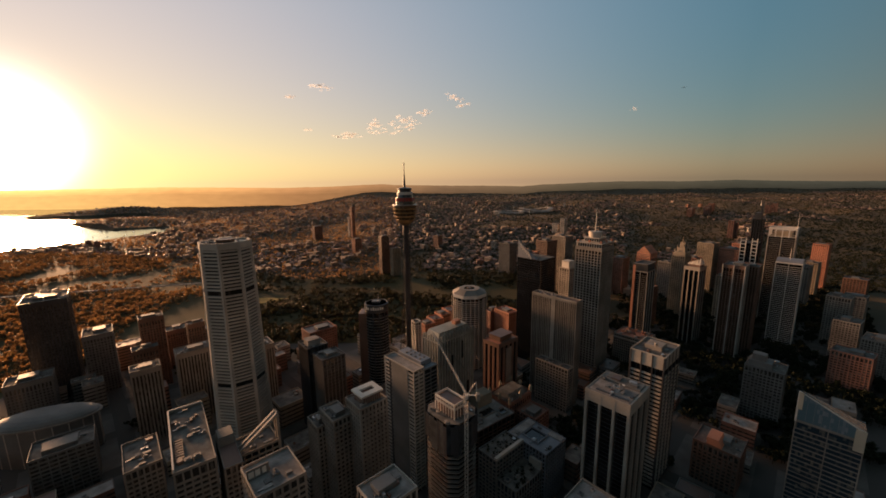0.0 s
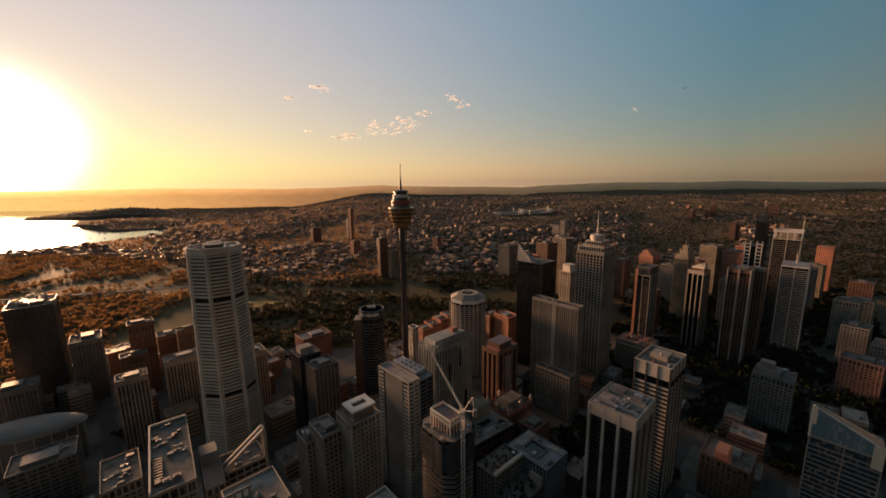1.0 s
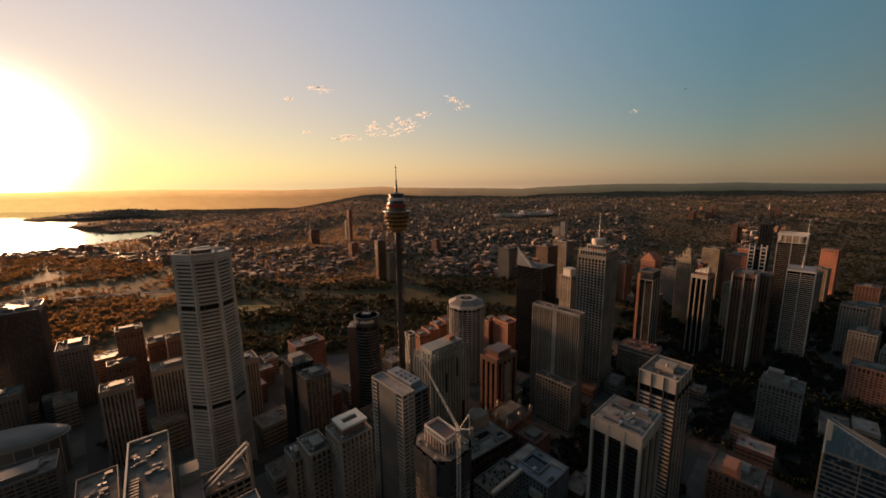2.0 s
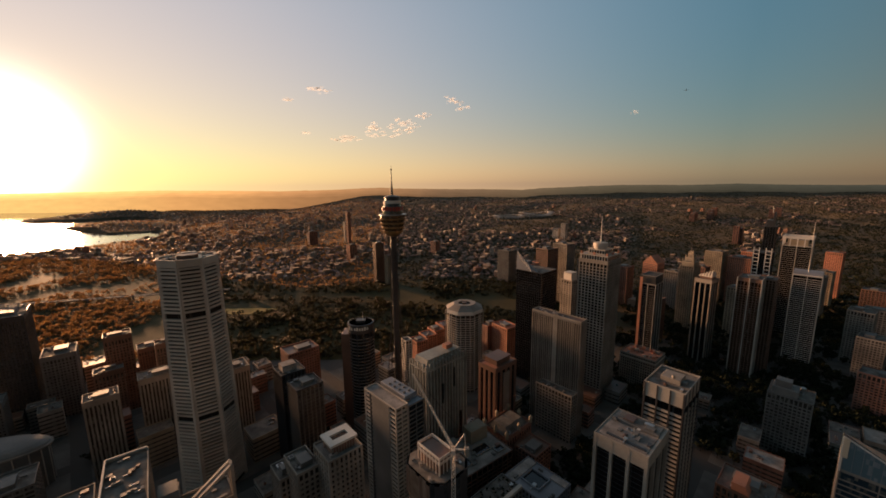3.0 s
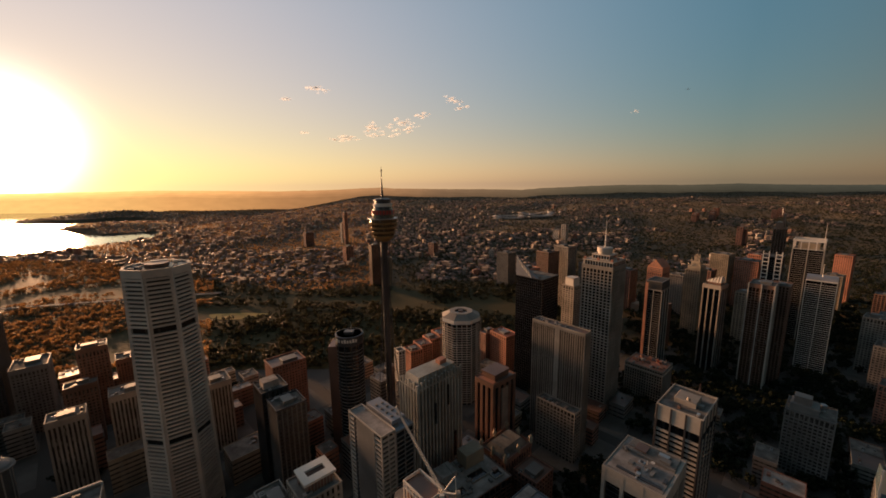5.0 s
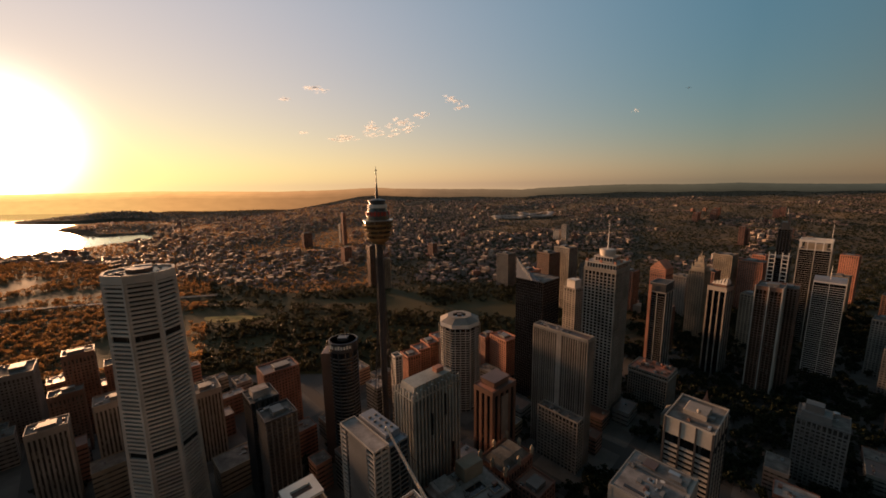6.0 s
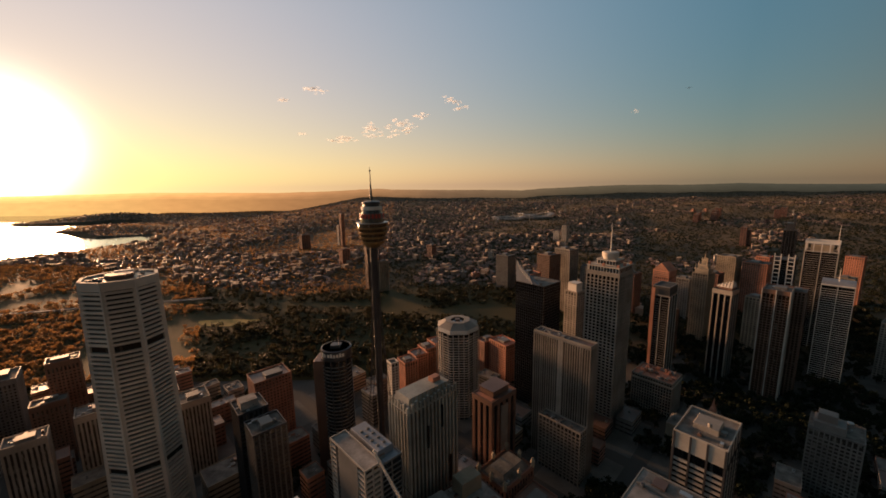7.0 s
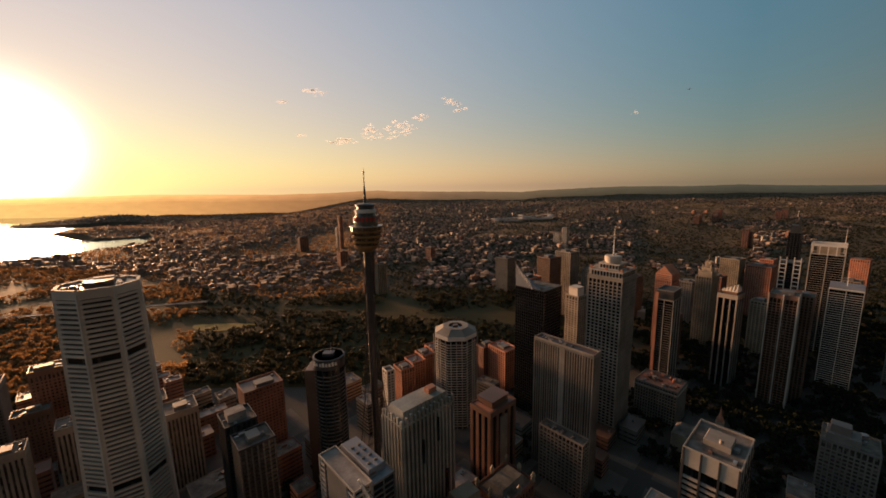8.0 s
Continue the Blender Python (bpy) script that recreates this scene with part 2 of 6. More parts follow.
class Shape:
    """Gathers boxes and prisms into one mesh."""

    def __init__(self):
        self.v, self.f, self.mi = [], [], []

    def add(self, verts, faces, mi=0):
        k = len(self.v)
        self.v += [tuple(p) for p in verts]
        self.f += [tuple(i + k for i in f) for f in faces]
        self.mi += [mi] * len(faces)
        return self

    def box(self, x0, x1, y0, y1, z0, z1, mi=0, c=None):
        c = min(0.06, (x1 - x0) * 0.2, (y1 - y0) * 0.2, (z1 - z0) * 0.2) if c is None else c
        p = [(x0, y0), (x1, y0), (x1, y1), (x0, y1)]
        q = [(x0 + c, y0 + c), (x1 - c, y0 + c), (x1 - c, y1 - c), (x0 + c, y1 - c)]
        if c <= 0:
            return self.prism(p, z0, z1, mi)
        v = [(x, y, z0) for x, y in p] + [(x, y, z1 - c) for x, y in p] + [(x, y, z1) for x, y in q]
        f = [(3, 2, 1, 0)] + [(i, (i + 1) % 4, 4 + (i + 1) % 4, 4 + i) for i in range(4)] + [(4 + i, 4 + (i + 1) % 4, 8 + (i + 1) % 4, 8 + i) for i in range(4)] + [(8, 9, 10, 11)]
        return self.add(v, f, mi)

    def prism(self, ring, z0, z1, mi=0, top=None):
        top = top or ring
        n = len(ring)
        v = [(x, y, z0) for x, y in ring] + [(x, y, z1) for x, y in top]
        return self.add(v, [tuple(range(n))[::-1], tuple(range(n, 2 * n))] + [(i, (i + 1) % n, n + (i + 1) % n, n + i) for i in range(n)], mi)

    def tube(self, ring, inner, z0, z1, mi=0, ring1=None, inner1=None):
        """A hollow ring between an outer and an inner outline."""
        n = len(ring)
        ring1, inner1 = ring1 or ring, inner1 or inner
        v = [(x, y, z0) for x, y in ring] + [(x, y, z1) for x, y in ring1] + [(x, y, z1) for x, y in inner1] + [(x, y, z0) for x, y in inner]
        f = []
        for k in range(4):
            a, b = k * n, (k + 1) % 4 * n
            f += [(a + i, a + (i + 1) % n, b + (i + 1) % n, b + i) for i in range(n)]
        return self.add(v, f, mi)

    def loft(self, rings, mi=0):
        """A solid through outlines [(ring, z), ...]."""
        n = len(rings[0][0])
        v = [(x, y, z) for ring, z in rings for x, y in ring]
        f = [tuple(range(n))[::-1], tuple(range((len(rings) - 1) * n, len(rings) * n))]
        for k in range(len(rings) - 1):
            f += [(k * n + i, k * n + (i + 1) % n, (k + 1) * n + (i + 1) % n, (k + 1) * n + i) for i in range(n)]
        return self.add(v, f, mi)

    def lathe(self, profile, sides=32, mi=0):
        v, f = [], []
        for r, z in profile:
            v += [(r * math.cos(2 * math.pi * i / sides), r * math.sin(2 * math.pi * i / sides), z) for i in range(sides)]
        for k in range(len(profile) - 1):
            f += [(k * sides + i, k * sides + (i + 1) % sides, (k + 1) * sides + (i + 1) % sides, (k + 1) * sides + i) for i in range(sides)]
        f += [tuple(range(sides))[::-1], tuple(range((len(profile) - 1) * sides, len(profile) * sides))]
        return self.add(v, f, mi)

    def bar(self, p, q, w, mi=0):
        """A square bar from p to q."""
        p, q = Vector(p), Vector(q)
        d = (q - p).normalized()
        s = d.cross(Vector((0, 0, 1)) if abs(d.z) < 0.9 else Vector((1, 0, 0))).normalized() * w / 2
        t = d.cross(s).normalized() * w / 2
        v = [e + a * s + b * t for e in (p, q) for a, b in ((1, 1), (-1, 1), (-1, -1), (1, -1))]
        return self.add(v, [(3, 2, 1, 0), (4, 5, 6, 7)] + [(i, (i + 1) % 4, 4 + (i + 1) % 4, 4 + i) for i in range(4)], mi)

    def mesh(self, name, *materials):
        me = bpy.data.meshes.new(name)
        me.from_pydata(self.v, [], self.f)
        for m in materials:
            me.materials.append(m)
        if len(materials) > 1:
            me.polygons.foreach_set("material_index", self.mi)
        bm = bmesh.new()
        bm.from_mesh(me)
        bmesh.ops.recalc_face_normals(bm, faces=bm.faces)
        bm.to_mesh(me)
        bm.free()
        return me


def part(name, shape, material, parent, label="", at=(0, 0, 0), turn=0.0, smooth=False):
    me = shape if isinstance(shape, bpy.types.Mesh) else shape.mesh(name, *(material if isinstance(material, tuple) else (material,)))
    if smooth:
        me.polygons.foreach_set("use_smooth", [True] * len(me.polygons))
    ob = new(name, me)
    ob.parent = parent
    ob.matrix_basis = pose(*at, 0, 0, turn)
    return tagged(ob, label)


def empty(name, x, y, z=0.0, turn=0.0, label="", category="building", group="", kind=""):
    ob = new(name)
    ob.empty_display_size = 2
    ob.matrix_basis = pose(x, y, z, 0, 0, turn)
    return tagged(ob, label, category, group, kind)


def rect(sx, sy, inset=0.0):
    x, y = sx / 2 - inset, sy / 2 - inset
    return [(-x, -y), (x, -y), (x, y), (-x, y)]


def leafy(name, lobes, per, size, seed, material, core=0.0):
    """Crowns of loose leaf sprays: lobes are rows of x, y, z, half width, half height; every spray is a bent leaf-shaped quad on a lobe's skin."""
    r = np.random.default_rng(seed)
    lo = np.array(lobes)
    n = len(lo) * per
    d = r.normal(size=(n, 3))
    d /= np.linalg.norm(d, axis=1, keepdims=True)
    base = np.repeat(lo, per, axis=0)
    depth = r.uniform(0.72, 1.12, n)[:, None]
    mid = base[:, :3] + d * depth * base[:, [3, 3, 4]]
    out = d + 0.75 * r.normal(size=(n, 3))
    out /= np.linalg.norm(out, axis=1, keepdims=True)
    a = np.cross(out, r.normal(size=(n, 3)))
    a /= np.linalg.norm(a, axis=1, keepdims=True)
    b = np.cross(out, a)
    w = (size * np.sqrt(base[:, 3] / base[:, 3].mean()) * r.uniform(0.6, 1.3, n))[:, None]
    k = r.uniform(0.35, 0.65, (n, 4))[..., None] * w[:, None]
    corner = np.stack([mid + a * k[:, 0], mid + b * k[:, 1] - out * 0.12 * w, mid - a * k[:, 2], mid - b * k[:, 3] - out * 0.12 * w], axis=1).reshape(-1, 3)
    quads = np.arange(4 * n).reshape(n, 4)
    verts, loops, starts, totals = [corner], [quads.ravel()], [np.arange(n) * 4], [np.full(n, 4)]
    if core:        # the dense dark heart of each lobe
        eight = np.array([(1, 0, 0), (0, 1, 0), (-1, 0, 0), (0, -1, 0), (0, 0, 1), (0, 0, -1)])
        faces = np.array([(0, 1, 4), (1, 2, 4), (2, 3, 4), (3, 0, 4), (1, 0, 5), (2, 1, 5), (3, 2, 5), (0, 3, 5)])
        m = len(lo)
        verts.append((lo[:, None, :3] + eight[None] * lo[:, None, [3, 3, 4]] * core * r.uniform(0.8, 1.2, (m, 6, 1))).reshape(-1, 3))
        loops.append((faces[None] + 4 * n + 6 * np.arange(m)[:, None, None]).ravel())
        starts.append(4 * n + 3 * np.arange(8 * m))
        totals.append(np.full(8 * m, 3))
    v, lp, st, tt = (np.concatenate(q) for q in (verts, loops, starts, totals))
    me = bpy.data.meshes.new(name)
    me.vertices.add(len(v))
    me.vertices.foreach_set("co", v.ravel().astype(np.float32))
    me.loops.add(len(lp))
    me.loops.foreach_set("vertex_index", lp.astype(np.int32))
    me.polygons.add(len(st))
    me.polygons.foreach_set("loop_start", st.astype(np.int32))
    me.polygons.foreach_set("loop_total", tt.astype(np.int32))
    me.update(calc_edges=True)
    me.materials.append(material)
    return new(name, me)


TAKEN = []      # footprints in street-grid coordinates


def grid_uv(x, y):
    return (x + y) / math.sqrt(2), (y - x) / math.sqrt(2)


def footprint(fx, fy, a, b, turn=42.0):
    """Centre of a block from its corner nearest the viewer; a runs back to the left, b back to the right."""
    th = radians(turn)
    ux, uy = math.cos(th), math.sin(th)
    cx, cy = fx + ux * b / 2 - uy * a / 2, fy + uy * b / 2 + ux * a / 2
    u, v = grid_uv(cx, cy)
    TAKEN.append((u - b / 2, u + b / 2, v - a / 2, v + a / 2))
    return cx, cy


rng = random.Random(7)


def roof_gear(thing, sx, sy, z, n=6, material="grey", keep=1.5):
    """Plant on a roof: a lift house, cooling units, ducts, pipes."""
    for i in range(n):
        w, d, hh = rng.uniform(1.5, 5), rng.uniform(1.5, 4), rng.uniform(0.8, 2.4)
        x, y = rng.uniform(-sx / 2 + keep + w / 2, sx / 2 - keep - w / 2) if sx > w + 2 * keep else 0, rng.uniform(-sy / 2 + keep + d / 2, sy / 2 - keep - d / 2) if sy > d + 2 * keep else 0
        unit = part("roof_unit", Shape().box(-w / 2, w / 2, -d / 2, d / 2, 0, hh), M[rng.choice((material, "steel", "light_roof", "grey", "brown"))], thing, at=(x, y, z))
        if i % 3 == 0:
            q = min(w, d) * 0.35
            part("fan", Shape().lathe([(q, hh), (q, hh + 0.5), (q * 0.85, hh + 0.5)], 10), M["dark"], unit)
        elif i % 3 == 1:
            part("duct", Shape().box(-w / 2 - 3, -w / 2, -0.4, 0.4, 0.2, 0.9), M["steel"], unit)


def tower(name, fx, fy, a, b, h, wall="concrete", glass="glass", floor=3.8, band=1.5, bay=4.0, pier=0.9, depth=0.45, turn=42.0, label="", category="office tower",
          roof="roof", crown=3.0, gear=5, plant=True, top_band=0.0, base=0.0, bands=True, piers=True, pier_mat=None, proud=0.15, panes=False):
    """A block with recessed glazing behind a grid of floor bands and upright piers."""
    cx, cy = footprint(fx, fy, a, b, turn)
    gear, far = gear if fy < 440 else min(gear, 3), fy > 640
    t = empty(name, cx, cy, base, turn, label, category)
    if panes:
        me = Shape().prism(rect(b, a, depth), 0.03, floor - 0.03).mesh("window_band", M[glass])
        for i in range(int((h - 0.6) / floor)):
            part("window_band", me, None, t, at=(0, 0, i * floor))
    else:
        part("glazing", Shape().prism(rect(b, a, depth), 0, h - 0.5), M[glass], t)
    if bands:
        me = Shape().tube(rect(b, a), rect(b, a, depth + 0.1), -band / 2, band / 2).mesh("spandrel", M[wall])
        n = int((h - top_band) / floor)
        if far:
            rows = Shape()
            for i in range(1, n):
                rows.tube(rect(b, a), rect(b, a, depth + 0.1), i * floor - band / 2, i * floor + band / 2)
            tagged(part("facade_banding", rows, M[wall], t), kind="stuff")
        for i in range(1, 0 if far else n):
            part("spandrel", me, None, t, at=(0, 0, i * floor))
    if piers:
        ph = h - 0.2
        for side, (length, other) in enumerate(((b, a), (a, b))):
            k = max(2, round(length / bay))
            w = pier / 2
            me = Shape().box(-w, w, -proud, depth, 0, ph, c=0).mesh("pier", M[pier_mat or wall])
            rear = Shape()
            for i in range(k + 1):
                x = -length / 2 + w + (length - 2 * w) * i / k
                if far and side == 0:
                    rear.box(x - w, x + w, -other / 2 - proud, -other / 2 + depth, 0, ph, c=0)
                    rear.box(x - w, x + w, other / 2 - depth, other / 2 + proud, 0, ph, c=0)
                elif far:
                    rear.box(-other / 2 - proud - 0.02, -other / 2 + depth, x - w, x + w, 0, ph, c=0)
                    rear.box(other / 2 - depth, other / 2 + proud + 0.02, x - w, x + w, 0, ph, c=0)
                elif side == 0:
                    part("pier", me, None, t, at=(x, -other / 2, 0))
                    rear.box(x - w, x + w, other / 2 - depth, other / 2 + proud, 0, ph, c=0)
                else:
                    part("pier", me, None, t, at=(-other / 2 - 0.02, x, 0), turn=-90)
                    rear.box(other / 2 - depth, other / 2 + proud + 0.02, x - w, x + w, 0, ph, c=0)
            tagged(part("rear_facade", rear, M[pier_mat or wall], t), kind="stuff")
    if top_band:
        part("fascia", Shape().tube(rect(b + 0.5, a + 0.5), rect(b, a, depth), h - top_band, h), M[wall], t)
    part("roof", Shape().box(-b / 2 + 0.3, b / 2 - 0.3, -a / 2 + 0.3, a / 2 - 0.3, h - 0.5, h - 0.05, c=0), M[roof], t)
    part("parapet", Shape().tube(rect(b + 0.3, a + 0.3), rect(b, a, 0.45), h - 0.4, h + min(crown, 1.6)), M[wall], t)
    if plant:
        px, py = b * rng.uniform(0.35, 0.55), a * rng.uniform(0.3, 0.5)
        s = Shape().box(-px / 2, px / 2, -py / 2, py / 2, 0, crown + 1.0, c=0.15)
        for i in range(int(px / 1.2)):
            s.box(-px / 2 + 0.3 + i * 1.2, -px / 2 + 0.5 + i * 1.2, -py / 2 - 0.12, -py / 2, 0.4, crown + 0.4, c=0)
        part("plant_room", s, M["grey"], t, at=(rng.uniform(-0.1, 0.1) * b, rng.uniform(-0.15, 0.15) * a, h - 0.05))
    if gear:
        roof_gear(t, b, a, h - 0.05, gear)
    return t

# ---- ground and water ----
WATER = [(-9000, -1500), (-3900, 0), (-2500, 950), (-1894, 1564), (-1816, 1724), (-1721, 1920), (-1621, 2190), (-1909, 2560), (-2162, 2440), (-2500, 2640), (-2837, 2830),
         (-2950, 3060), (-2908, 3282), (-2578, 3515), (-3000, 3560), (-3420, 3430), (-3760, 3390), (-3980, 3560), (-3900, 3820), (-3700, 4050), (-3500, 4330), (-3500, 5000), (-9000, 5000)]
SKYLINE = [(-90, 250), (-50, 246), (-41, 258), (-36, 266), (-30, 252), (-23, 238), (-15, 253), (-9, 272), (-7, 258), (0, 244), (6, 238), (12, 220), (15, 244), (25, 272), (32, 262), (38, 272), (43, 248), (50, 234), (90, 240)]
PARK = [(-1780, 1330), (-1500, 800), (-1150, 330), (-640, 360), (-600, 560), (-520, 640), (-330, 640), (-60, 640), (120, 740), (420, 900), (330, 1130), (-100, 1130), (-420, 1060), (-800, 1230), (-1200, 1400), (-1600, 1500)]


def inside(poly, x, y):
    c = False
    for (x0, y0), (x1, y1) in zip(poly, poly[1:] + poly[:1]):
        if (y0 > y) != (y1 > y) and x < (x1 - x0) * (y - y0) / (y1 - y0) + x0:
            c = not c
    return c


def ridge(x, y):
    az = math.degrees(math.atan2(x, y))
    if y < 1:
        return 245
    for (a0, z0), (a1, z1) in zip(SKYLINE, SKYLINE[1:]):
        if a0 <= az <= a1:
            return z0 + (z1 - z0) * (az - a0) / (a1 - a0)
    return 245


def land(x, y):
    """Height of the dry ground: flat under the city, rising in low swells to a far ridge."""
    d = max(0.0, y)
    prof = [(0, 0), (700, 0), (1000, 6), (1500, 20), (2200, 45), (3000, 78), (3800, 108), (4400, 130), (4900, 1)]
    top = ridge(x, y)
    z = 0.0
    for (d0, z0), (d1, z1) in zip(prof, prof[1:]):
        if d0 <= d < d1 or (d1 == 4900 and d >= d1):
            z1 = top - 95 if d1 == 4900 else z1
            z = z0 + (z1 - z0) * min(1.0, (d - d0) / (d1 - d0))
            break
    if x < -1000 and d > 0:       # low shores round the harbour, rising again far off
        k = min(1.0, (-1000 - x) / 900)
        z = z * (1 - k) + k * min(z, 12)
        z += 62 * math.exp(-((x + 3250) / 560) ** 2 - ((d - 3830) / 250) ** 2) + 22 * math.exp(-((x + 2350) / 260) ** 2 - ((d - 2850) / 200) ** 2)      # two wooded points in the harbour
    if d > 900:
        z += noise.noise(Vector((x * 0.0022, y * 0.0022, 1.7))) * min(14.0, (d - 900) * 0.012) + noise.noise(Vector((x * 0.008, y * 0.008, 5.1))) * min(4.0, (d - 900) * 0.003)
    return max(z, 5.0) if d > 900 else max(z, 0.0)


def ground_z(x, y):
    return -8.0 if inside(WATER, x, y) else land(x, y)


def spaced(stops):
    out = []
    for a, b, s in stops:
        k = max(1, round((b - a) / s))
        out += [a + (b - a) * i / k for i in range(k)]
    return out + [stops[-1][1]]


gx = spaced([(-9000, -5200, 300), (-5200, -3000, 60), (-3000, -1300, 32), (-1300, 1300, 40), (1300, 6500, 80)])
gy = spaced([(-4000, 0, 400), (0, 900, 50), (900, 3600, 32), (3600, 4980, 46)])
gv = [(x, y, ground_z(x, y)) for y in gy for x in gx]
gf = [(j * len(gx) + i, j * len(gx) + i + 1, (j + 1) * len(gx) + i + 1, (j + 1) * len(gx) + i) for j in range(len(gy) - 1) for i in range(len(gx) - 1)]
gm = bpy.data.meshes.new("ground")
gm.from_pydata(gv, [], gf)
gm.polygons.foreach_set("use_smooth", [True] * len(gf))


def ground_material():
    m = shader("suburban_ground", (0.029, 0.031, 0.015), other=(0.05, 0.04, 0.023), rough=0.36, spread=0.45, scale=0.14, fine=1.1, bump=0.3, random_tint=0.0, sheen=0.10, spec=0.2)
    n, l = m.node_tree.nodes, m.node_tree.links
    b = n["Principled BSDF"]
    src = b.inputs["Base Color"].links[0].from_socket
    geo = n.new("ShaderNodeNewGeometry")
    sep = n.new("ShaderNodeSeparateXYZ")
    l.new(geo.outputs["Position"], sep.inputs[0])
    town = n.new("ShaderNodeMapRange")      # asphalt and yards between the towers
    town.inputs[1].default_value, town.inputs[2].default_value, town.inputs[3].default_value, town.inputs[4].default_value = 640, 720, 1.0, 0.0
    l.new(sep.outputs[1], town.inputs[0])
    mix = n.new("ShaderNodeMix")
    mix.data_type = "RGBA"
    mix.inputs[7].default_value = (0.07, 0.068, 0.066, 1)
    l.new(src, mix.inputs[6])
    l.new(town.outputs[0], mix.inputs[0])
    l.new(mix.outputs[2], b.inputs["Base Color"])
    rough = n.new("ShaderNodeMapRange")
    rough.inputs[3].default_value, rough.inputs[4].default_value = 0.8, 0.9
    l.new(town.outputs[0], rough.inputs[0])
    l.new(rough.outputs[0], b.inputs["Roughness"])
    return m


gm.materials.append(ground_material())
tagged(new("ground", gm), "dark ground of a city and its suburbs, rising to low hills", "ground", kind="structure")


def water_material():
    m = bpy.data.materials.new("harbour_water")
    m.use_nodes = True
    n, l = m.node_tree.nodes, m.node_tree.links
    b = n["Principled BSDF"]
    b.inputs["Base Color"].default_value, b.inputs["Roughness"].default_value, b.inputs["IOR"].default_value = (0.02, 0.035, 0.04, 1), 0.10, 1.33
    geo = n.new("ShaderNodeNewGeometry")
    wave = n.new("ShaderNodeTexNoise")
    wave.inputs["Scale"].default_value, wave.inputs["Detail"].default_value = 0.05, 6
    l.new(geo.outputs["Position"], wave.inputs["Vector"])
    bp = n.new("ShaderNodeBump")
    bp.inputs["Strength"].default_value, bp.inputs["Distance"].default_value = 0.25, 1.0
    l.new(wave.outputs[0], bp.inputs["Height"])
    l.new(bp.outputs[0], b.inputs["Normal"])
    return m


wm = bpy.data.meshes.new("water")
wm.from_pydata([(-9000, -1500, 1.0), (-1550, -1500, 1.0), (-1550, 4985, 1.0), (-9000, 4985, 1.0)], [], [(0, 1, 2, 3)])
wm.materials.append(water_material())
tagged(new("water", wm), "calm harbour water shining in the low sun", "water", kind="structure")

# ---- the farthest hills: a plain backdrop, morning haze painted on as its own glow ----
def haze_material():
    m = bpy.data.materials.new("distant_hills_haze_glow")
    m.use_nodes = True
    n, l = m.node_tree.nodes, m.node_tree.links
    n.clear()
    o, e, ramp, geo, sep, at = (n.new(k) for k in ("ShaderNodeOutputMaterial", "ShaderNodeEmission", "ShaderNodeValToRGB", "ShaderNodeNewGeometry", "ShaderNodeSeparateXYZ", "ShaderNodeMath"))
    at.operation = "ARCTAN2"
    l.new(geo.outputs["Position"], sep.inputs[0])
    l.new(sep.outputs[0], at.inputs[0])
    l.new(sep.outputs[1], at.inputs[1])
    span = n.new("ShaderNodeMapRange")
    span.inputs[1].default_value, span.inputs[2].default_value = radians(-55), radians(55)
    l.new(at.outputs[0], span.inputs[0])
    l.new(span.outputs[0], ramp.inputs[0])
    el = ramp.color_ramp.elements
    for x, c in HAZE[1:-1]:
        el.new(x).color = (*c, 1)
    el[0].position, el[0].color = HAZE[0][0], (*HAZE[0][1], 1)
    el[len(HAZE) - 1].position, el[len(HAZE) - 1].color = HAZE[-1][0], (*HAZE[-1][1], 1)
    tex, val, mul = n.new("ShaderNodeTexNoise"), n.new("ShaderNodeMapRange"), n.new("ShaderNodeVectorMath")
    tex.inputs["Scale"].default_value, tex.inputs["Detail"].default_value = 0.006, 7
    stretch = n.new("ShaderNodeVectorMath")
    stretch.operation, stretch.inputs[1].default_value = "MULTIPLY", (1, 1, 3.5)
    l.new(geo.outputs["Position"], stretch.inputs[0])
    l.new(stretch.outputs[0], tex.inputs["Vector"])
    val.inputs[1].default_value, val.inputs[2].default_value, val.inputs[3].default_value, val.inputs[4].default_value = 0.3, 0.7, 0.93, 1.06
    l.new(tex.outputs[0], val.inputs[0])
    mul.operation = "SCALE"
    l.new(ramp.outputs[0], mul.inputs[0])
    near, both = n.new("ShaderNodeMapRange"), n.new("ShaderNodeMath")       # nearer ridges get a dimmer haze glow
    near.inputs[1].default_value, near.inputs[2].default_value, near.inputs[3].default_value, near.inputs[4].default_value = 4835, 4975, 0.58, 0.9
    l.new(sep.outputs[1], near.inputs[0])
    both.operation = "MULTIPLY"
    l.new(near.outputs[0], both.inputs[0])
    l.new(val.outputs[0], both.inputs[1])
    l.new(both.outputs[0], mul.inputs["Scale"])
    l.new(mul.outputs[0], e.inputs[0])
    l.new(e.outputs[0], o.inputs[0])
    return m


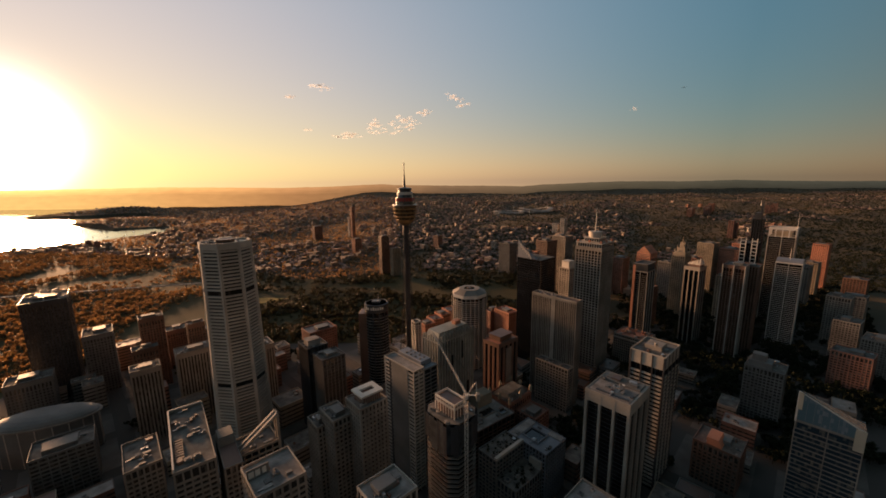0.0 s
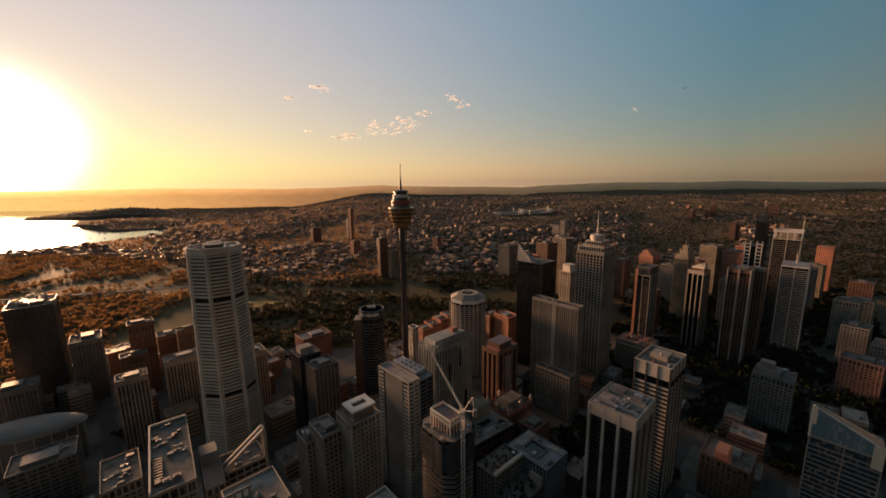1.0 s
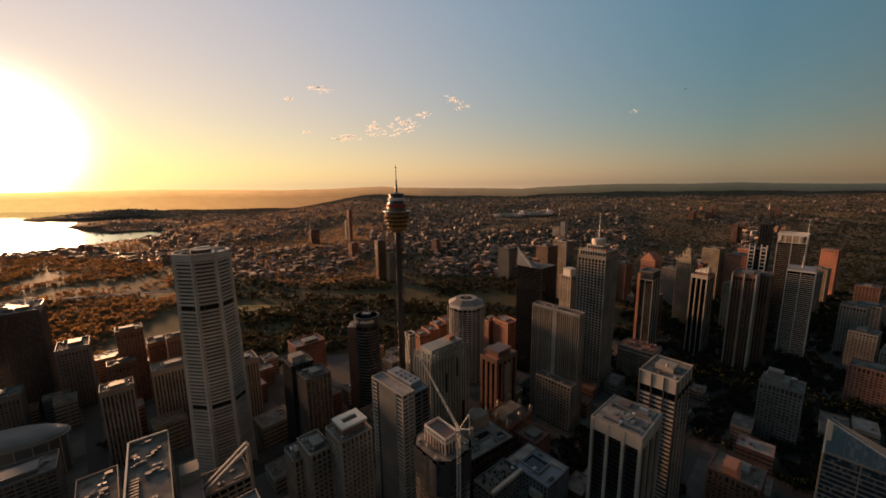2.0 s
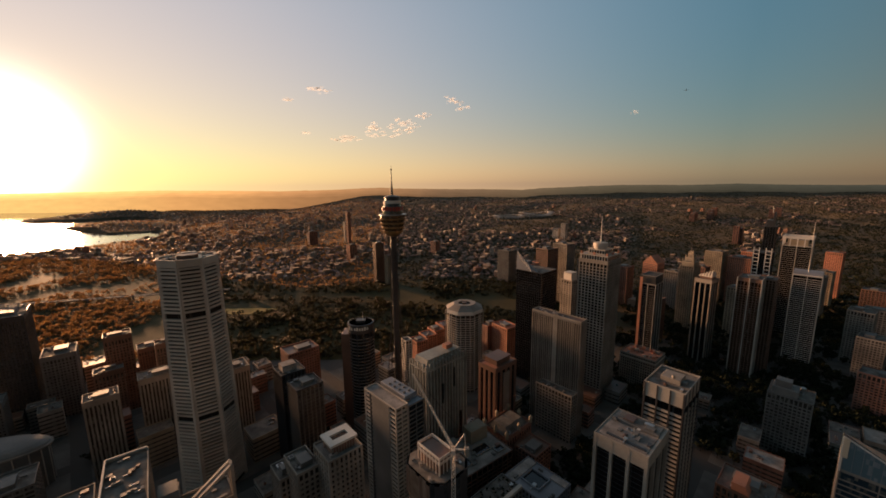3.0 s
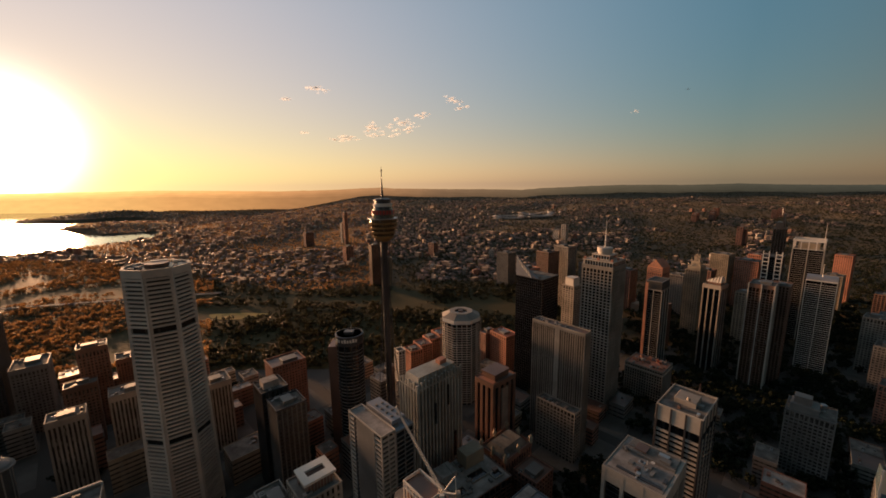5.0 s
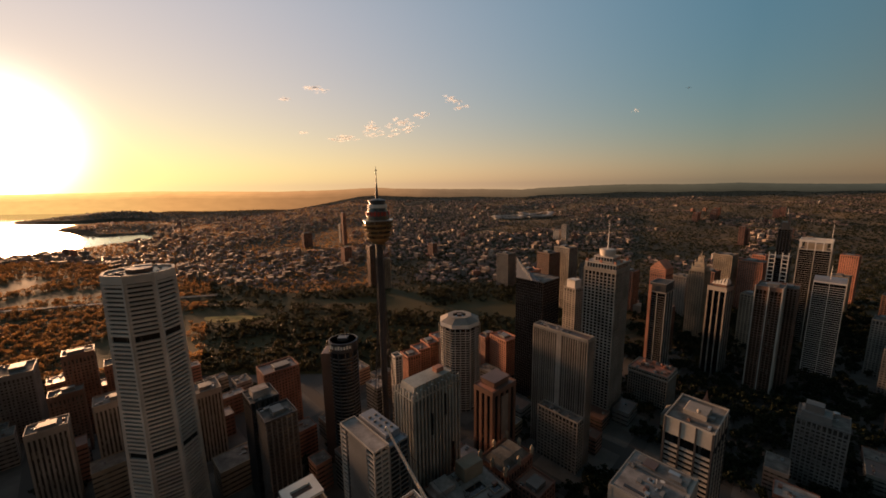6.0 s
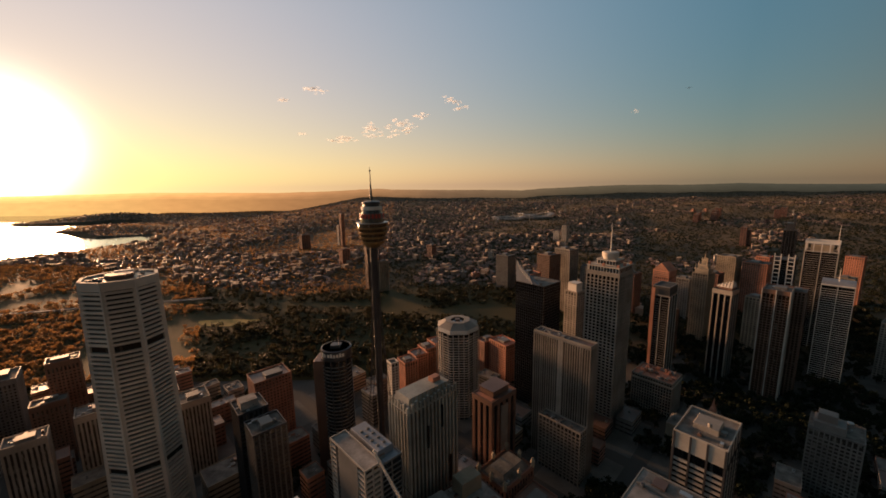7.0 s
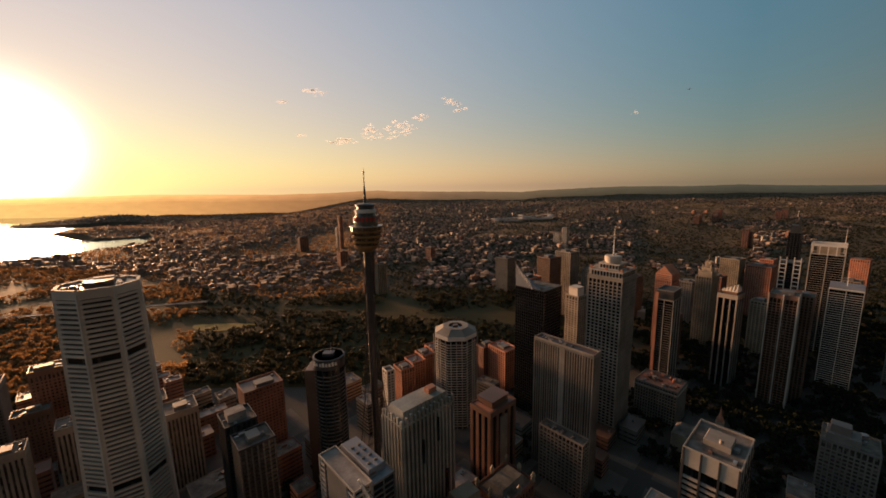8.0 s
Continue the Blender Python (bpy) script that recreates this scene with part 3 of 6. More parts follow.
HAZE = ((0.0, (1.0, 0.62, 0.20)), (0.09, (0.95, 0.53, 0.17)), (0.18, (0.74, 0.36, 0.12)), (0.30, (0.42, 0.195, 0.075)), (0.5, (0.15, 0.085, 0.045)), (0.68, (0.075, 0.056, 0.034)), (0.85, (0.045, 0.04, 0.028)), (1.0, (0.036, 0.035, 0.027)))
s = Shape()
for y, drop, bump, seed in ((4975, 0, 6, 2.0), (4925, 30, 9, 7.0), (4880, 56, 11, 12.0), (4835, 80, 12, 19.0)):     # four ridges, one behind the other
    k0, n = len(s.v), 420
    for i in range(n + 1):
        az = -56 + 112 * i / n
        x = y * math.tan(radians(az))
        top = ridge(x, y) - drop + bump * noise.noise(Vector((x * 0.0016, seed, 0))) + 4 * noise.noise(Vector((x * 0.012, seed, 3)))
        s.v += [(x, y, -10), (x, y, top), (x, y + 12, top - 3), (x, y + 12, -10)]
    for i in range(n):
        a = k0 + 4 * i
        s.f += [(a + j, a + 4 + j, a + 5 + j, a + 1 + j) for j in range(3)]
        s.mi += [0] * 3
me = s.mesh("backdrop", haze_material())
tagged(new("backdrop", me), "far low hills with golden morning haze painted on", "hills", kind="structure")

# ---- the tall observation tower ----


def observation_tower(x, y):
    t = empty("observation_tower", x, y, 0, 0, "tall slender tower with a gold turret and a spire", "tower")
    part("shaft", Shape().lathe([(3.6, 0), (3.6, 238)], 20), M["dark"], t, smooth=False)
    for i in range(20):
        part("shaft_ring", Shape().lathe([(3.65, 0), (3.8, 0.2), (3.8, 0.8), (3.65, 1.0)], 20), M["dark"], t, at=(0, 0, 24 + i * 10.5))
    for k in range(28):     # the net of stay cables, waisted round the shaft
        a0, turn = 2 * math.pi * k / 28, radians(75) * (1 if k % 2 else -1)
        rings = []
        for j in range(11):
            q = j / 10
            r = 3.9 + 12.5 * ((1 - q) ** 2.2) + 3.0 * max(0, q - 0.85) / 0.15
            cx, cy = r * math.cos(a0 + turn * q), r * math.sin(a0 + turn * q)
            rings.append(([(cx - 0.14, cy - 0.14), (cx + 0.14, cy - 0.14), (cx + 0.14, cy + 0.14), (cx - 0.14, cy + 0.14)], 30 + q * 206))
        part("stay_cable", Shape().loft(rings), M["dark"], t)
    # turret: flaring drum of gold storeys
    prof = [(8.0, 236.0), (11.5, 239.0), (12.2, 241.2), (12.6, 243.6), (13.3, 246.0), (13.9, 248.4), (14.4, 250.8), (14.8, 253.2), (15.2, 255.6), (15.2, 258.2), (12.8, 259.0)]
    part("turret_core", Shape().lathe([(r - 0.9, z) for r, z in prof], 40), M["bronze"], t)
    part("turret_base", Shape().lathe([(3.6, 233.5), (6.0, 234.5), (10.6, 238.2), (11.4, 239.6), (9.0, 240.0)], 40), M["gold"], t)
    for (r0, z0), (r1, z1) in zip(prof[1:-2:2], prof[2:-1:2]):
        part("turret_band", Shape().lathe([(r0 - 0.8, z0 - 0.1), (r0 + 0.1, z0), (r1 + 0.1, z1 - 0.6), (r1 - 0.8, z1 - 0.5)], 40), M["gold"], t, "gold metal band")
    for k in range(40):
        a = 2 * math.pi * k / 40
        s = Shape()
        for (r0, z0), (r1, z1) in zip(prof[1:-2], prof[2:-1]):
            s.bar((r0 * math.cos(a), r0 * math.sin(a), z0), (r1 * math.cos(a), r1 * math.sin(a), z1), 0.22)
        part("mullion", s, M["gold"], t)
    part("skywalk_deck", Shape().lathe([(12.8, 258.3), (15.6, 258.5), (15.6, 259.2), (12.6, 259.4)], 40), M["steel"], t)
    for k in range(20):
        a = 2 * math.pi * k / 20
        part("rail_post", Shape().bar((15.2 * math.cos(a), 15.2 * math.sin(a), 259.2), (15.4 * math.cos(a), 15.4 * math.sin(a), 261.4), 0.18), M["steel"], t)
    part("upper_drum", Shape().lathe([(11.6, 259.3), (11.2, 263), (9.6, 270.0), (9.4, 271.4)], 36), M["bronze"], t)
    part("sign_band", Shape().lathe([(11.3, 262.6), (11.5, 262.8), (10.5, 268.2), (10.1, 268.2)], 36), M["brown"], t)
    for k in range(18):     # unread letters on the drum
        a = 2 * math.pi * (k + (k // 6) * 0.4) / 20
        r = 11.35
        s = Shape().box(-1.15, 1.15, -0.5, 0.15, 263.6, 267.6)
        part("sign_bar", s, M["red"], t, "red sign panel", at=(r * math.cos(a), r * math.sin(a), 0), turn=math.degrees(a) + 90)
    part("tank_ring", Shape().lathe([(8.4, 271.2), (9.9, 271.4), (9.9, 274.6), (8.6, 274.8)], 36), M["white"], t, "white roof ring")
    part("tank", Shape().lathe([(8.2, 274.6), (8.0, 277.0), (9.0, 277.4), (9.0, 279.0), (7.4, 279.6)], 36), M["dark"], t)
    part("roof_cap", Shape().lathe([(8.9, 279.0), (6.0, 280.0), (1.6, 280.6)], 36), M["pale"], t)
    part("spire_base", Shape().lathe([(1.5, 280), (1.2, 288), (0.7, 296)], 10), M["dark"], t)
    part("spire", Shape().lathe([(0.55, 296), (0.4, 308), (0.9, 308.4), (0.9, 309.4), (0.25, 310), (0.1, 313)], 10), M["dark"], t)
    return t


observation_tower(-47, 469)
u0, v0 = grid_uv(-47, 469)
TAKEN.append((u0 - 14, u0 + 14, v0 - 14, v0 + 14))

# ---- the white octagonal tower ----


def octagon_tower(x, y, h=230.0, top=24.6, foot=29.5):
    t = empty("octagonal_tower", x, y, 0, 37, "white concrete octagonal tower with dark window slots", "office tower")

    def rad(z):
        return foot + (top - foot) * min(1.0, z / h) ** 0.8

    def ring(r):
        return [(r * math.cos(radians(22.5 + 45 * k)), r * math.sin(radians(22.5 + 45 * k))) for k in range(8)]

    for i in range(22):
        z0, z1 = i * 10.4, i * 10.4 + 10.3
        part("window_band", Shape().prism(ring(rad(z0) - 1.5), z0, z1, top=ring(rad(z1) - 1.5)), M["deep"], t)
    for k in range(8):      # corner columns that swell towards the ground
        a, rings = radians(22.5 + 45 * k), []
        for z in range(0, 231, 23):
            r, w = rad(z), 1.7 + 0.8 * (1 - z / h)
            c = [(r + 0.5, 0), (r - 1.0, w), (r - 3.0, w * 0.6), (r - 3.0, -w * 0.6), (r - 1.0, -w)]
            rings.append(([(p * math.cos(a) - o * math.sin(a), p * math.sin(a) + o * math.cos(a)) for p, o in c], z))
        part("corner_column", Shape().loft(rings), M["pale"], t)
    floor, rear = 3.5, Shape()
    n = 63
    for i in range(n):
        z = 4 + i * floor
        if i in (50, 22):
            continue
        r = rad(z)
        half = r * math.sin(radians(22.5)) - 0.9
        ap = r * math.cos(radians(22.5))
        tall = 1.95
        me = Shape().box(-half, half, -0.05, 1.5, 0, tall, c=0).mesh("spandrel", M["pale"])
        for k in (0, 5, 6, 7):
            a = 45 * k
            part("spandrel", me, None, t, at=(ap * math.cos(radians(a)), ap * math.sin(radians(a)), z), turn=a + 90)
        for k in (1, 2, 3, 4):
            a, p, q = radians(45 * k), ap - 1.5, ap
            c, sn = math.cos(a), math.sin(a)
            rear.prism([(q * c + half * sn, q * sn - half * c), (q * c - half * sn, q * sn + half * c), (p * c - half * sn, p * sn + half * c), (p * c + half * sn, p * sn - half * c)], z, z + tall)
    tagged(part("rear_facade", rear, M["pale"], t), kind="stuff")
    part("crown", Shape().tube(ring(top + 0.4), ring(top - 1.8), h - 6.5, h), M["pale"], t)
    part("roof", Shape().prism(ring(top - 1.7), h - 3.0, h - 2.4), M["roof"], t)
    part("plant_room", Shape().prism(ring(9), h - 2.4, h + 1.6), M["brown"], t)
    part("plant_room", Shape().box(-4, 8, 8, 13, h - 2.4, h + 2.2), M["white"], t)
    for k in range(14):
        a, rr = rng.uniform(0, 6.28), rng.uniform(11, 19)
        part("roof_unit", Shape().box(-1.5, 1.5, -1.1, 1.1, 0, rng.uniform(1.5, 3.6)), M[rng.choice(("grey", "white", "dark", "brown"))], t, at=(rr * math.cos(a), rr * math.sin(a), h - 2.4), turn=rng.uniform(0, 90))
    u, v = grid_uv(x, y)
    TAKEN.append((u - 29, u + 29, v - 29, v + 29))
    return t


octagon_tower(-224, 378)

# ---- named towers, nearest first ----


def striped_tower():
    """White frame, three black glass bays on each face."""
    t = tower("striped_tower", 138.4, 251.5, 35, 40, 120, panes=True, wall="worn", glass="black", bands=False, piers=True, bay=13.5, pier=2.0, depth=1.6, top_band=9.0, crown=0.6, plant=False, gear=0,
              label="white framed tower with tall black glass bays", roof="light_roof", proud=0.35, turn=43.0)
    for i in range(30):
        part("floor_line", Shape().tube(rect(40, 35, 1.45), rect(40, 35, 1.8), 0, 0.35), M["dark"], t, at=(0, 0, 4 + i * 3.7))
    z = 119.95
    for x0, x1, y0, y1, hh, m in ((-18, 2, -15.5, 15.5, 0.5, "light_roof"), (5, 18, -15, 13, 1.2, "roof"), (4.2, 5, -15.5, 15.5, 2.0, "grey"), (7, 11, -12, -6, 2.6, "grey"), (8, 16, 2, 9, 1.9, "brown"),
                                  (12, 15, -10, -4, 2.2, "steel"), (-16, -14, -14, 11, 1.1, "dark"), (-10, -6, -15, -13, 1.5, "dark"), (9, 11, 10, 13, 1.6, "grey")):
        part("roof_unit", Shape().box(x0, x1, y0, y1, 0, hh), M[m], t, at=(0, 0, z))
    part("roof_unit", Shape().bar((0, 3, 0), (0, 3, 4.5), 0.4).lathe([(0.1, 4), (1.3, 4.8)], 12), M["white"], t, at=(-2, -5, z))
    roof_gear(t, 34, 30, z + 0.4, 7)
    return t


striped_tower()
t = tower("banded_tower", 192.5, 301.2, 29, 39, 132, panes=True, wall="worn", glass="black", floor=3.9, band=1.9, bay=9.0, pier=1.1, depth=0.7, top_band=11.2, crown=1.2, plant=False, gear=6, pier_mat="dark", proud=0.5,
          label="white tower with dark window bands and black uprights", roof="roof")
for i in range(5):     # black uprights run on over the blank top band
    part("fascia_line", Shape().box(-0.55, 0.55, -0.35, 0.3, 122, 132.4, c=0), M["dark"], t, at=(-18.9 + i * 9.45, -14.8, 0))
for i in range(4):
    part("fascia_line", Shape().box(-0.55, 0.55, -0.35, 0.3, 122, 132.4, c=0), M["dark"], t, at=(-19.8, -13.9 + i * 9.27, 0), turn=-90)
part("lift_house", Shape().box(-9, 6, -9, 5, 0, 4.0, c=0.3), M["concrete"], t, at=(2, 2, 131.9))
part("vent", Shape().lathe([(1.2, 0), (1.2, 2), (0.8, 2.4)], 12), M["concrete"], t, at=(-6, -2, 136.4))

# crown-frame tower
t = tower("crown_tower", -62.8, 250, 23, 24, 120, panes=True, wall="concrete", floor=3.7, band=1.5, bay=3.6, pier=1.5, depth=0.9, crown=1.0, plant=False, gear=5, label="grey concrete tower with deep windows and white roof frame")
part("upper_storey", Shape().box(-8, 8, -7, 7, 0, 6, c=0.3), M["brown"], t, at=(1, 0, 120))
for i in range(9):
    part("mullion", Shape().bar((-7.6 + i * 1.9, -7.15, 0), (-7.6 + i * 1.9, -7.15, 6), 0.3), M["concrete"], t, at=(1, 0, 120))
for i in range(8):
    part("mullion", Shape().bar((-8.15, -6.6 + i * 1.9, 0), (-8.15, -6.6 + i * 1.9, 6), 0.3), M["concrete"], t, at=(1, 0, 120))
part("roof_frame", Shape().tube(rect(19, 16), rect(11, 5.5), 6, 7.6), M["white"], t, "white painted roof frame", at=(1, 0, 120))
for i in range(5):
    part("louvre", Shape().box(-5.4, 5.4, -2.6 + i * 1.1, -2.2 + i * 1.1, 5.6, 6.6, c=0), M["brown"], t, at=(1, 0, 120))
tower("crown_tower_wing", -84, 252, 24, 15, 109, wall="concrete", floor=3.7, band=1.5, bay=3.6, pier=1.2, depth=0.6, gear=5, label="grey concrete wing with square windows")
tower("crown_tower_wing", -99.5, 260, 19, 11, 98, wall="concrete", floor=3.7, band=1.5, bay=3.6, pier=1.2, depth=0.6, gear=3, label="stepped grey concrete wing")

# twin-slab tower
t = tower("slab_tower", -27, 301.5, 44, 12, 122.3, turn=44.0, panes=True, wall="pale", floor=3.7, band=1.6, bay=9.5, pier=0.8, depth=0.8, crown=0.9, plant=False, gear=0, label="pale concrete slab tower with balconies at the corners", roof="light_roof")
part("wall_panel", Shape().box(-6.3, -5.4, -13, 11, 0, 121.8, c=0), M["grey"], t, "blank grey panel wall")
part("wall_panel", Shape().box(-6.36, -5.4, 12, 14, 0, 121.8, c=0), M["dark"], t)
t = tower("slab_tower", -18.2, 310, 44, 16, 119.5, turn=44.0, panes=True, wall="grey", glass="black", floor=3.7, band=0.9, bay=20, pier=0.6, depth=0.5, crown=0.9, plant=False, gear=9, label="dark glass slab behind the pale slab", roof="blue")
part("plant_room", Shape().box(-6, 6, -16, 18, 0, 5.0, c=0.3), M["blue"], t, "blue-grey plant room roof", at=(0, 1, 119.5))
for i in range(8):
    part("vent", Shape().lathe([(1.1, 5), (1.1, 5.7), (0.7, 5.9)], 12), M["roof"], t, at=(-2.5 + 5 * (i % 2), -10 + 6.5 * (i // 2), 119.5))

# tower under construction, with its white formwork box, and the wide roof beside it
def unfinished_tower():
    """A shaft with its corners cut, stacked bare floor plates behind dark safety mesh, and a white formwork box on top."""
    cx, cy = footprint(5, 232, 34, 30)
    t = empty("unfinished_tower", cx, cy, 0, 42, "unfinished tower wrapped in dark mesh with a white formwork box", "office tower")
    x, y, c, h = 15, 17, 6, 117.5

    def ring(d):
        return [(-x + c - d, -y - d), (x - c + d, -y - d), (x + d, -y + c - d), (x + d, y - c + d), (x - c + d, y + d), (-x + c - d, y + d), (-x - d, y - c + d), (-x - d, -y + c - d)]
    part("core", Shape().prism(ring(-1.6), 0, h - 0.6), M["black"], t)
    plate = Shape().prism(ring(0), 0, 0.55).mesh("floor_plate", M["concrete"])
    for i in range(1, 25):
        part("floor_plate", plate, None, t, at=(0, 0, i * 3.9))
    brace = random.Random(5)
    for i in range(24):     # slanting edge screens, one row to a storey and side
        row, side = Shape(), Shape()
        for k in range(5):
            y0 = -y + c + k * 4.6
            row.bar((-x - 0.2, y0, i * 3.9 + 0.8), (-x - 0.2, y0 + 3.6, i * 3.9 + 2.2 + brace.uniform(-0.4, 0.6)), 0.5)
        for k in range(4):
            x0 = -x + c + k * 4.6
            side.bar((x0, -y - 0.2, i * 3.9 + 0.8), (x0 + 3.6, -y - 0.2, i * 3.9 + 2.2 + brace.uniform(-0.4, 0.6)), 0.5)
        for q in (row, side):
            tagged(part("edge_screen", q, M[brace.choice(("dark", "grey", "brown"))], t), kind="stuff")
    mesh_top = h - 1.5
    for k in range(8):      # hanging safety mesh round the top storeys, each length sagging a little
        p, q = ring(0.7)[k], ring(0.7)[(k + 1) % 8]
        n = max(2, round(math.dist(p, q) / 3.2))
        for i in range(n):
            a, b = i / n, (i + 1) / n
            v0, v1 = (p[0] + (q[0] - p[0]) * a, p[1] + (q[1] - p[1]) * a), (p[0] + (q[0] - p[0]) * b, p[1] + (q[1] - p[1]) * b)
            low, top = h - 22 + brace.uniform(-6, 3), mesh_top + brace.uniform(-0.5, 2.2)
            nx, ny = (q[1] - p[1]) / math.dist(p, q) * 0.25, -(q[0] - p[0]) / math.dist(p, q) * 0.25
            part("safety_mesh", Shape().add([(*v0, low), (*v1, low + brace.uniform(-2, 2)), (*v1, top), (*v0, top), (v0[0] + nx, v0[1] + ny, low), (v1[0] + nx, v1[1] + ny, low), (v1[0] + nx, v1[1] + ny, top), (v0[0] + nx, v0[1] + ny, top)],
                                           [(3, 2, 1, 0), (4, 5, 6, 7), (0, 1, 5, 4), (1, 2, 6, 5), (2, 3, 7, 6), (3, 0, 4, 7)]), M[brace.choice(("dark", "mesh", "mesh"))], t)
    part("roof_deck", Shape().prism(ring(-0.4), h - 0.6, h), M["roof"], t)
    part("lift_core", Shape().box(-6.6, 3.6, -10.4, 8.6, h, h + 10.4, c=0.2), M["brown"], t)
    for z in (h + 7.0, h + 10.2):
        part("formwork", Shape().tube([(-7.6, -11.4), (4.6, -11.4), (4.6, 9.6), (-7.6, 9.6)], [(-7.2, -11), (4.2, -11), (4.2, 9.2), (-7.2, 9.2)], z, z + 1.9), M["white"], t, "white formwork screen")
    for i in range(8):
        part("prop", Shape().bar((-7.6, -11 + 2.9 * i, h), (-7.6, -11 + 2.9 * i, h + 11), 0.4), M["white"], t)
    for i in range(5):
        part("prop", Shape().bar((-7.2 + 2.9 * i, -11.4, h), (-7.2 + 2.9 * i, -11.4, h + 11), 0.4), M["white"], t)
    for i in range(14):
        part("building_material", Shape().box(-1.2, 1.2, -0.8, 0.8, h, h + brace.uniform(0.6, 2.0)), M[brace.choice(("light_roof", "steel", "brown", "grey"))], t, at=(brace.choice((-12, 9)) + brace.uniform(-2, 2), brace.uniform(-12, 12), 0), turn=brace.uniform(0, 90))


unfinished_tower()
t = tower("wide_roof_block", 27, 316, 44, 56, 50, wall="brown", glass="black", floor=3.9, band=1.2, bay=6, pier=0.8, depth=0.5, gear=12, plant=False, turn=36.0, crown=1.0, label="dark low block with a wide cluttered roof", roof="light_roof")
part("roof_pavilion", Shape().box(2, 22, 6, 19, 50, 63, c=0.4), M["stone"], t, "pale stone roof pavilion")
part("roof_pavilion", Shape().box(-24, -8, 6, 20, 50, 55, c=0.4), M["light_roof"], t)
for x0, x1, y0, y1 in ((-4, 14, -9, 1), (14, 24, -17, -8), (-20, -12, -14, -6)):
    part("roof_well", Shape().tube([(x0, y0), (x1, y0), (x1, y1), (x0, y1)], [(x0 + 0.6, y0 + 0.6), (x1 - 0.6, y0 + 0.6), (x1 - 0.6, y1 - 0.6), (x0 + 0.6, y1 - 0.6)], 49.9, 51.4), M["concrete"], t)
    # black sheet at roof level paints the dark inside an open pit
    part("roof_light", Shape().box(x0 + 0.6, x1 - 0.6, y0 + 0.6, y1 - 0.6, 49.9, 50.3, c=0), M["black"], t)


def crane():
    x, y, pivot = 14.9, 234.6, 140.0
    t = empty("tower_crane", x, y, 0, 0, "white lattice tower crane with a raised jib", "crane")
    mast = Shape()
    for sx in (-1, 1):
        for sy in (-1, 1):
            mast.bar((sx * 1.1, sy * 1.1, 0), (sx * 1.1, sy * 1.1, pivot), 0.32)
    for i in range(56):
        z = i * 2.5
        s = 1 if i % 2 else -1
        for p, q in (((-1.1 * s, -1.1, z), (1.1 * s, -1.1, z + 2.5)), ((-1.1 * s, 1.1, z), (1.1 * s, 1.1, z + 2.5)), ((-1.1, -1.1 * s, z), (-1.1, 1.1 * s, z + 2.5)), ((1.1, -1.1 * s, z), (1.1, 1.1 * s, z + 2.5))):
            mast.bar(p, q, 0.2)
    part("mast", mast, M["white"], t)
    part("turntable", Shape().box(-2, 2, -2, 2, pivot, pivot + 1.6), M["grey"], t)
    tip = Vector((-22.5, 5.5, pivot + 45))
    foot = Vector((0, 0, pivot + 2))
    d = (tip - foot).normalized()
    side = d.cross(Vector((0, 0, 1))).normalized()
    up = side.cross(d).normalized()
    jib = Shape()
    L = (tip - foot).length
    chords = [side * 0.8 - up * 0.6, side * -0.8 - up * 0.6, up * 0.8]
    for c in chords:
        jib.bar(foot + c, tip + c * 0.4, 0.3)
    for i in range(int(L / 1.6)):
        for c0, c1 in zip(chords, chords[1:] + chords[:1]):
            k0, k1 = i * 1.6, (i + 1) * 1.6
            jib.bar(foot + d * k0 + c0 * (1 - 0.6 * k0 / L), foot + d * min(k1, L) + c1 * (1 - 0.6 * k1 / L), 0.18)
    part("jib", jib, M["white"], t)
    head = Vector((6.5, -1.6, pivot + 12))
    part("back_frame", Shape().bar((0, 0, pivot + 1), head, 0.45).bar((7, -1.7, pivot + 2), head, 0.45).bar((0, 0, pivot + 1.4), (8.5, -2, pivot + 2), 0.6), M["white"], t)
    part("counterweight", Shape().box(6.5, 9, -3.2, -0.4, pivot - 1.5, pivot + 3.2), M["concrete"], t)
    part("cab", Shape().box(-1.2, 1.0, -3.6, -2.0, pivot + 0.4, pivot + 2.8), M["white"], t)
    part("pendant_line", Shape().bar(head, foot + d * L * 0.95 + up * 0.6, 0.14), M["dark"], t)
    return t


crane()

# low complex with roof courts
t = tower("courtyard_block", 87.6, 287, 42, 32, 50, wall="blue", glass="black", floor=3.8, band=1.2, bay=3.4, pier=1.3, depth=0.8, gear=5, plant=False, turn=41.0, crown=1.2, label="low pale blue-grey block with a sunken roof court", roof="blue")
part("court_rim", Shape().tube(rect(16, 18), rect(14.4, 16.4), 50, 51.8), M["blue"], t, at=(-1, 1, 0))
part("court_floor", Shape().box(-7.2, 7.2, -8.2, 8.2, 49.9, 50.15, c=0), M["black"], t, at=(-1, 1, 0))
part("roof_panel", Shape().box(-15.2, 15.2, 11.5, 20, 49.95, 50.9), M["light_roof"], t)
part("roof_panel", Shape().box(9, 15.2, -20, -6, 49.95, 51.2), M["light_roof"], t)
t = tower("courtyard_wing", 43.5, 280, 21, 37.6, 50, wall="grey", glass="blueglass", floor=3.8, band=1.4, bay=4, pier=0.9, gear=4, plant=False, turn=41.0, crown=1.0, label="low grey wing with a planted roof terrace", roof="roof")
part("terrace_wall", Shape().box(-18.6, 18.6, -10.6, -7.6, 49.9, 53.2), M["pale"], t, "pale terrace wall")
green = random.Random(8)
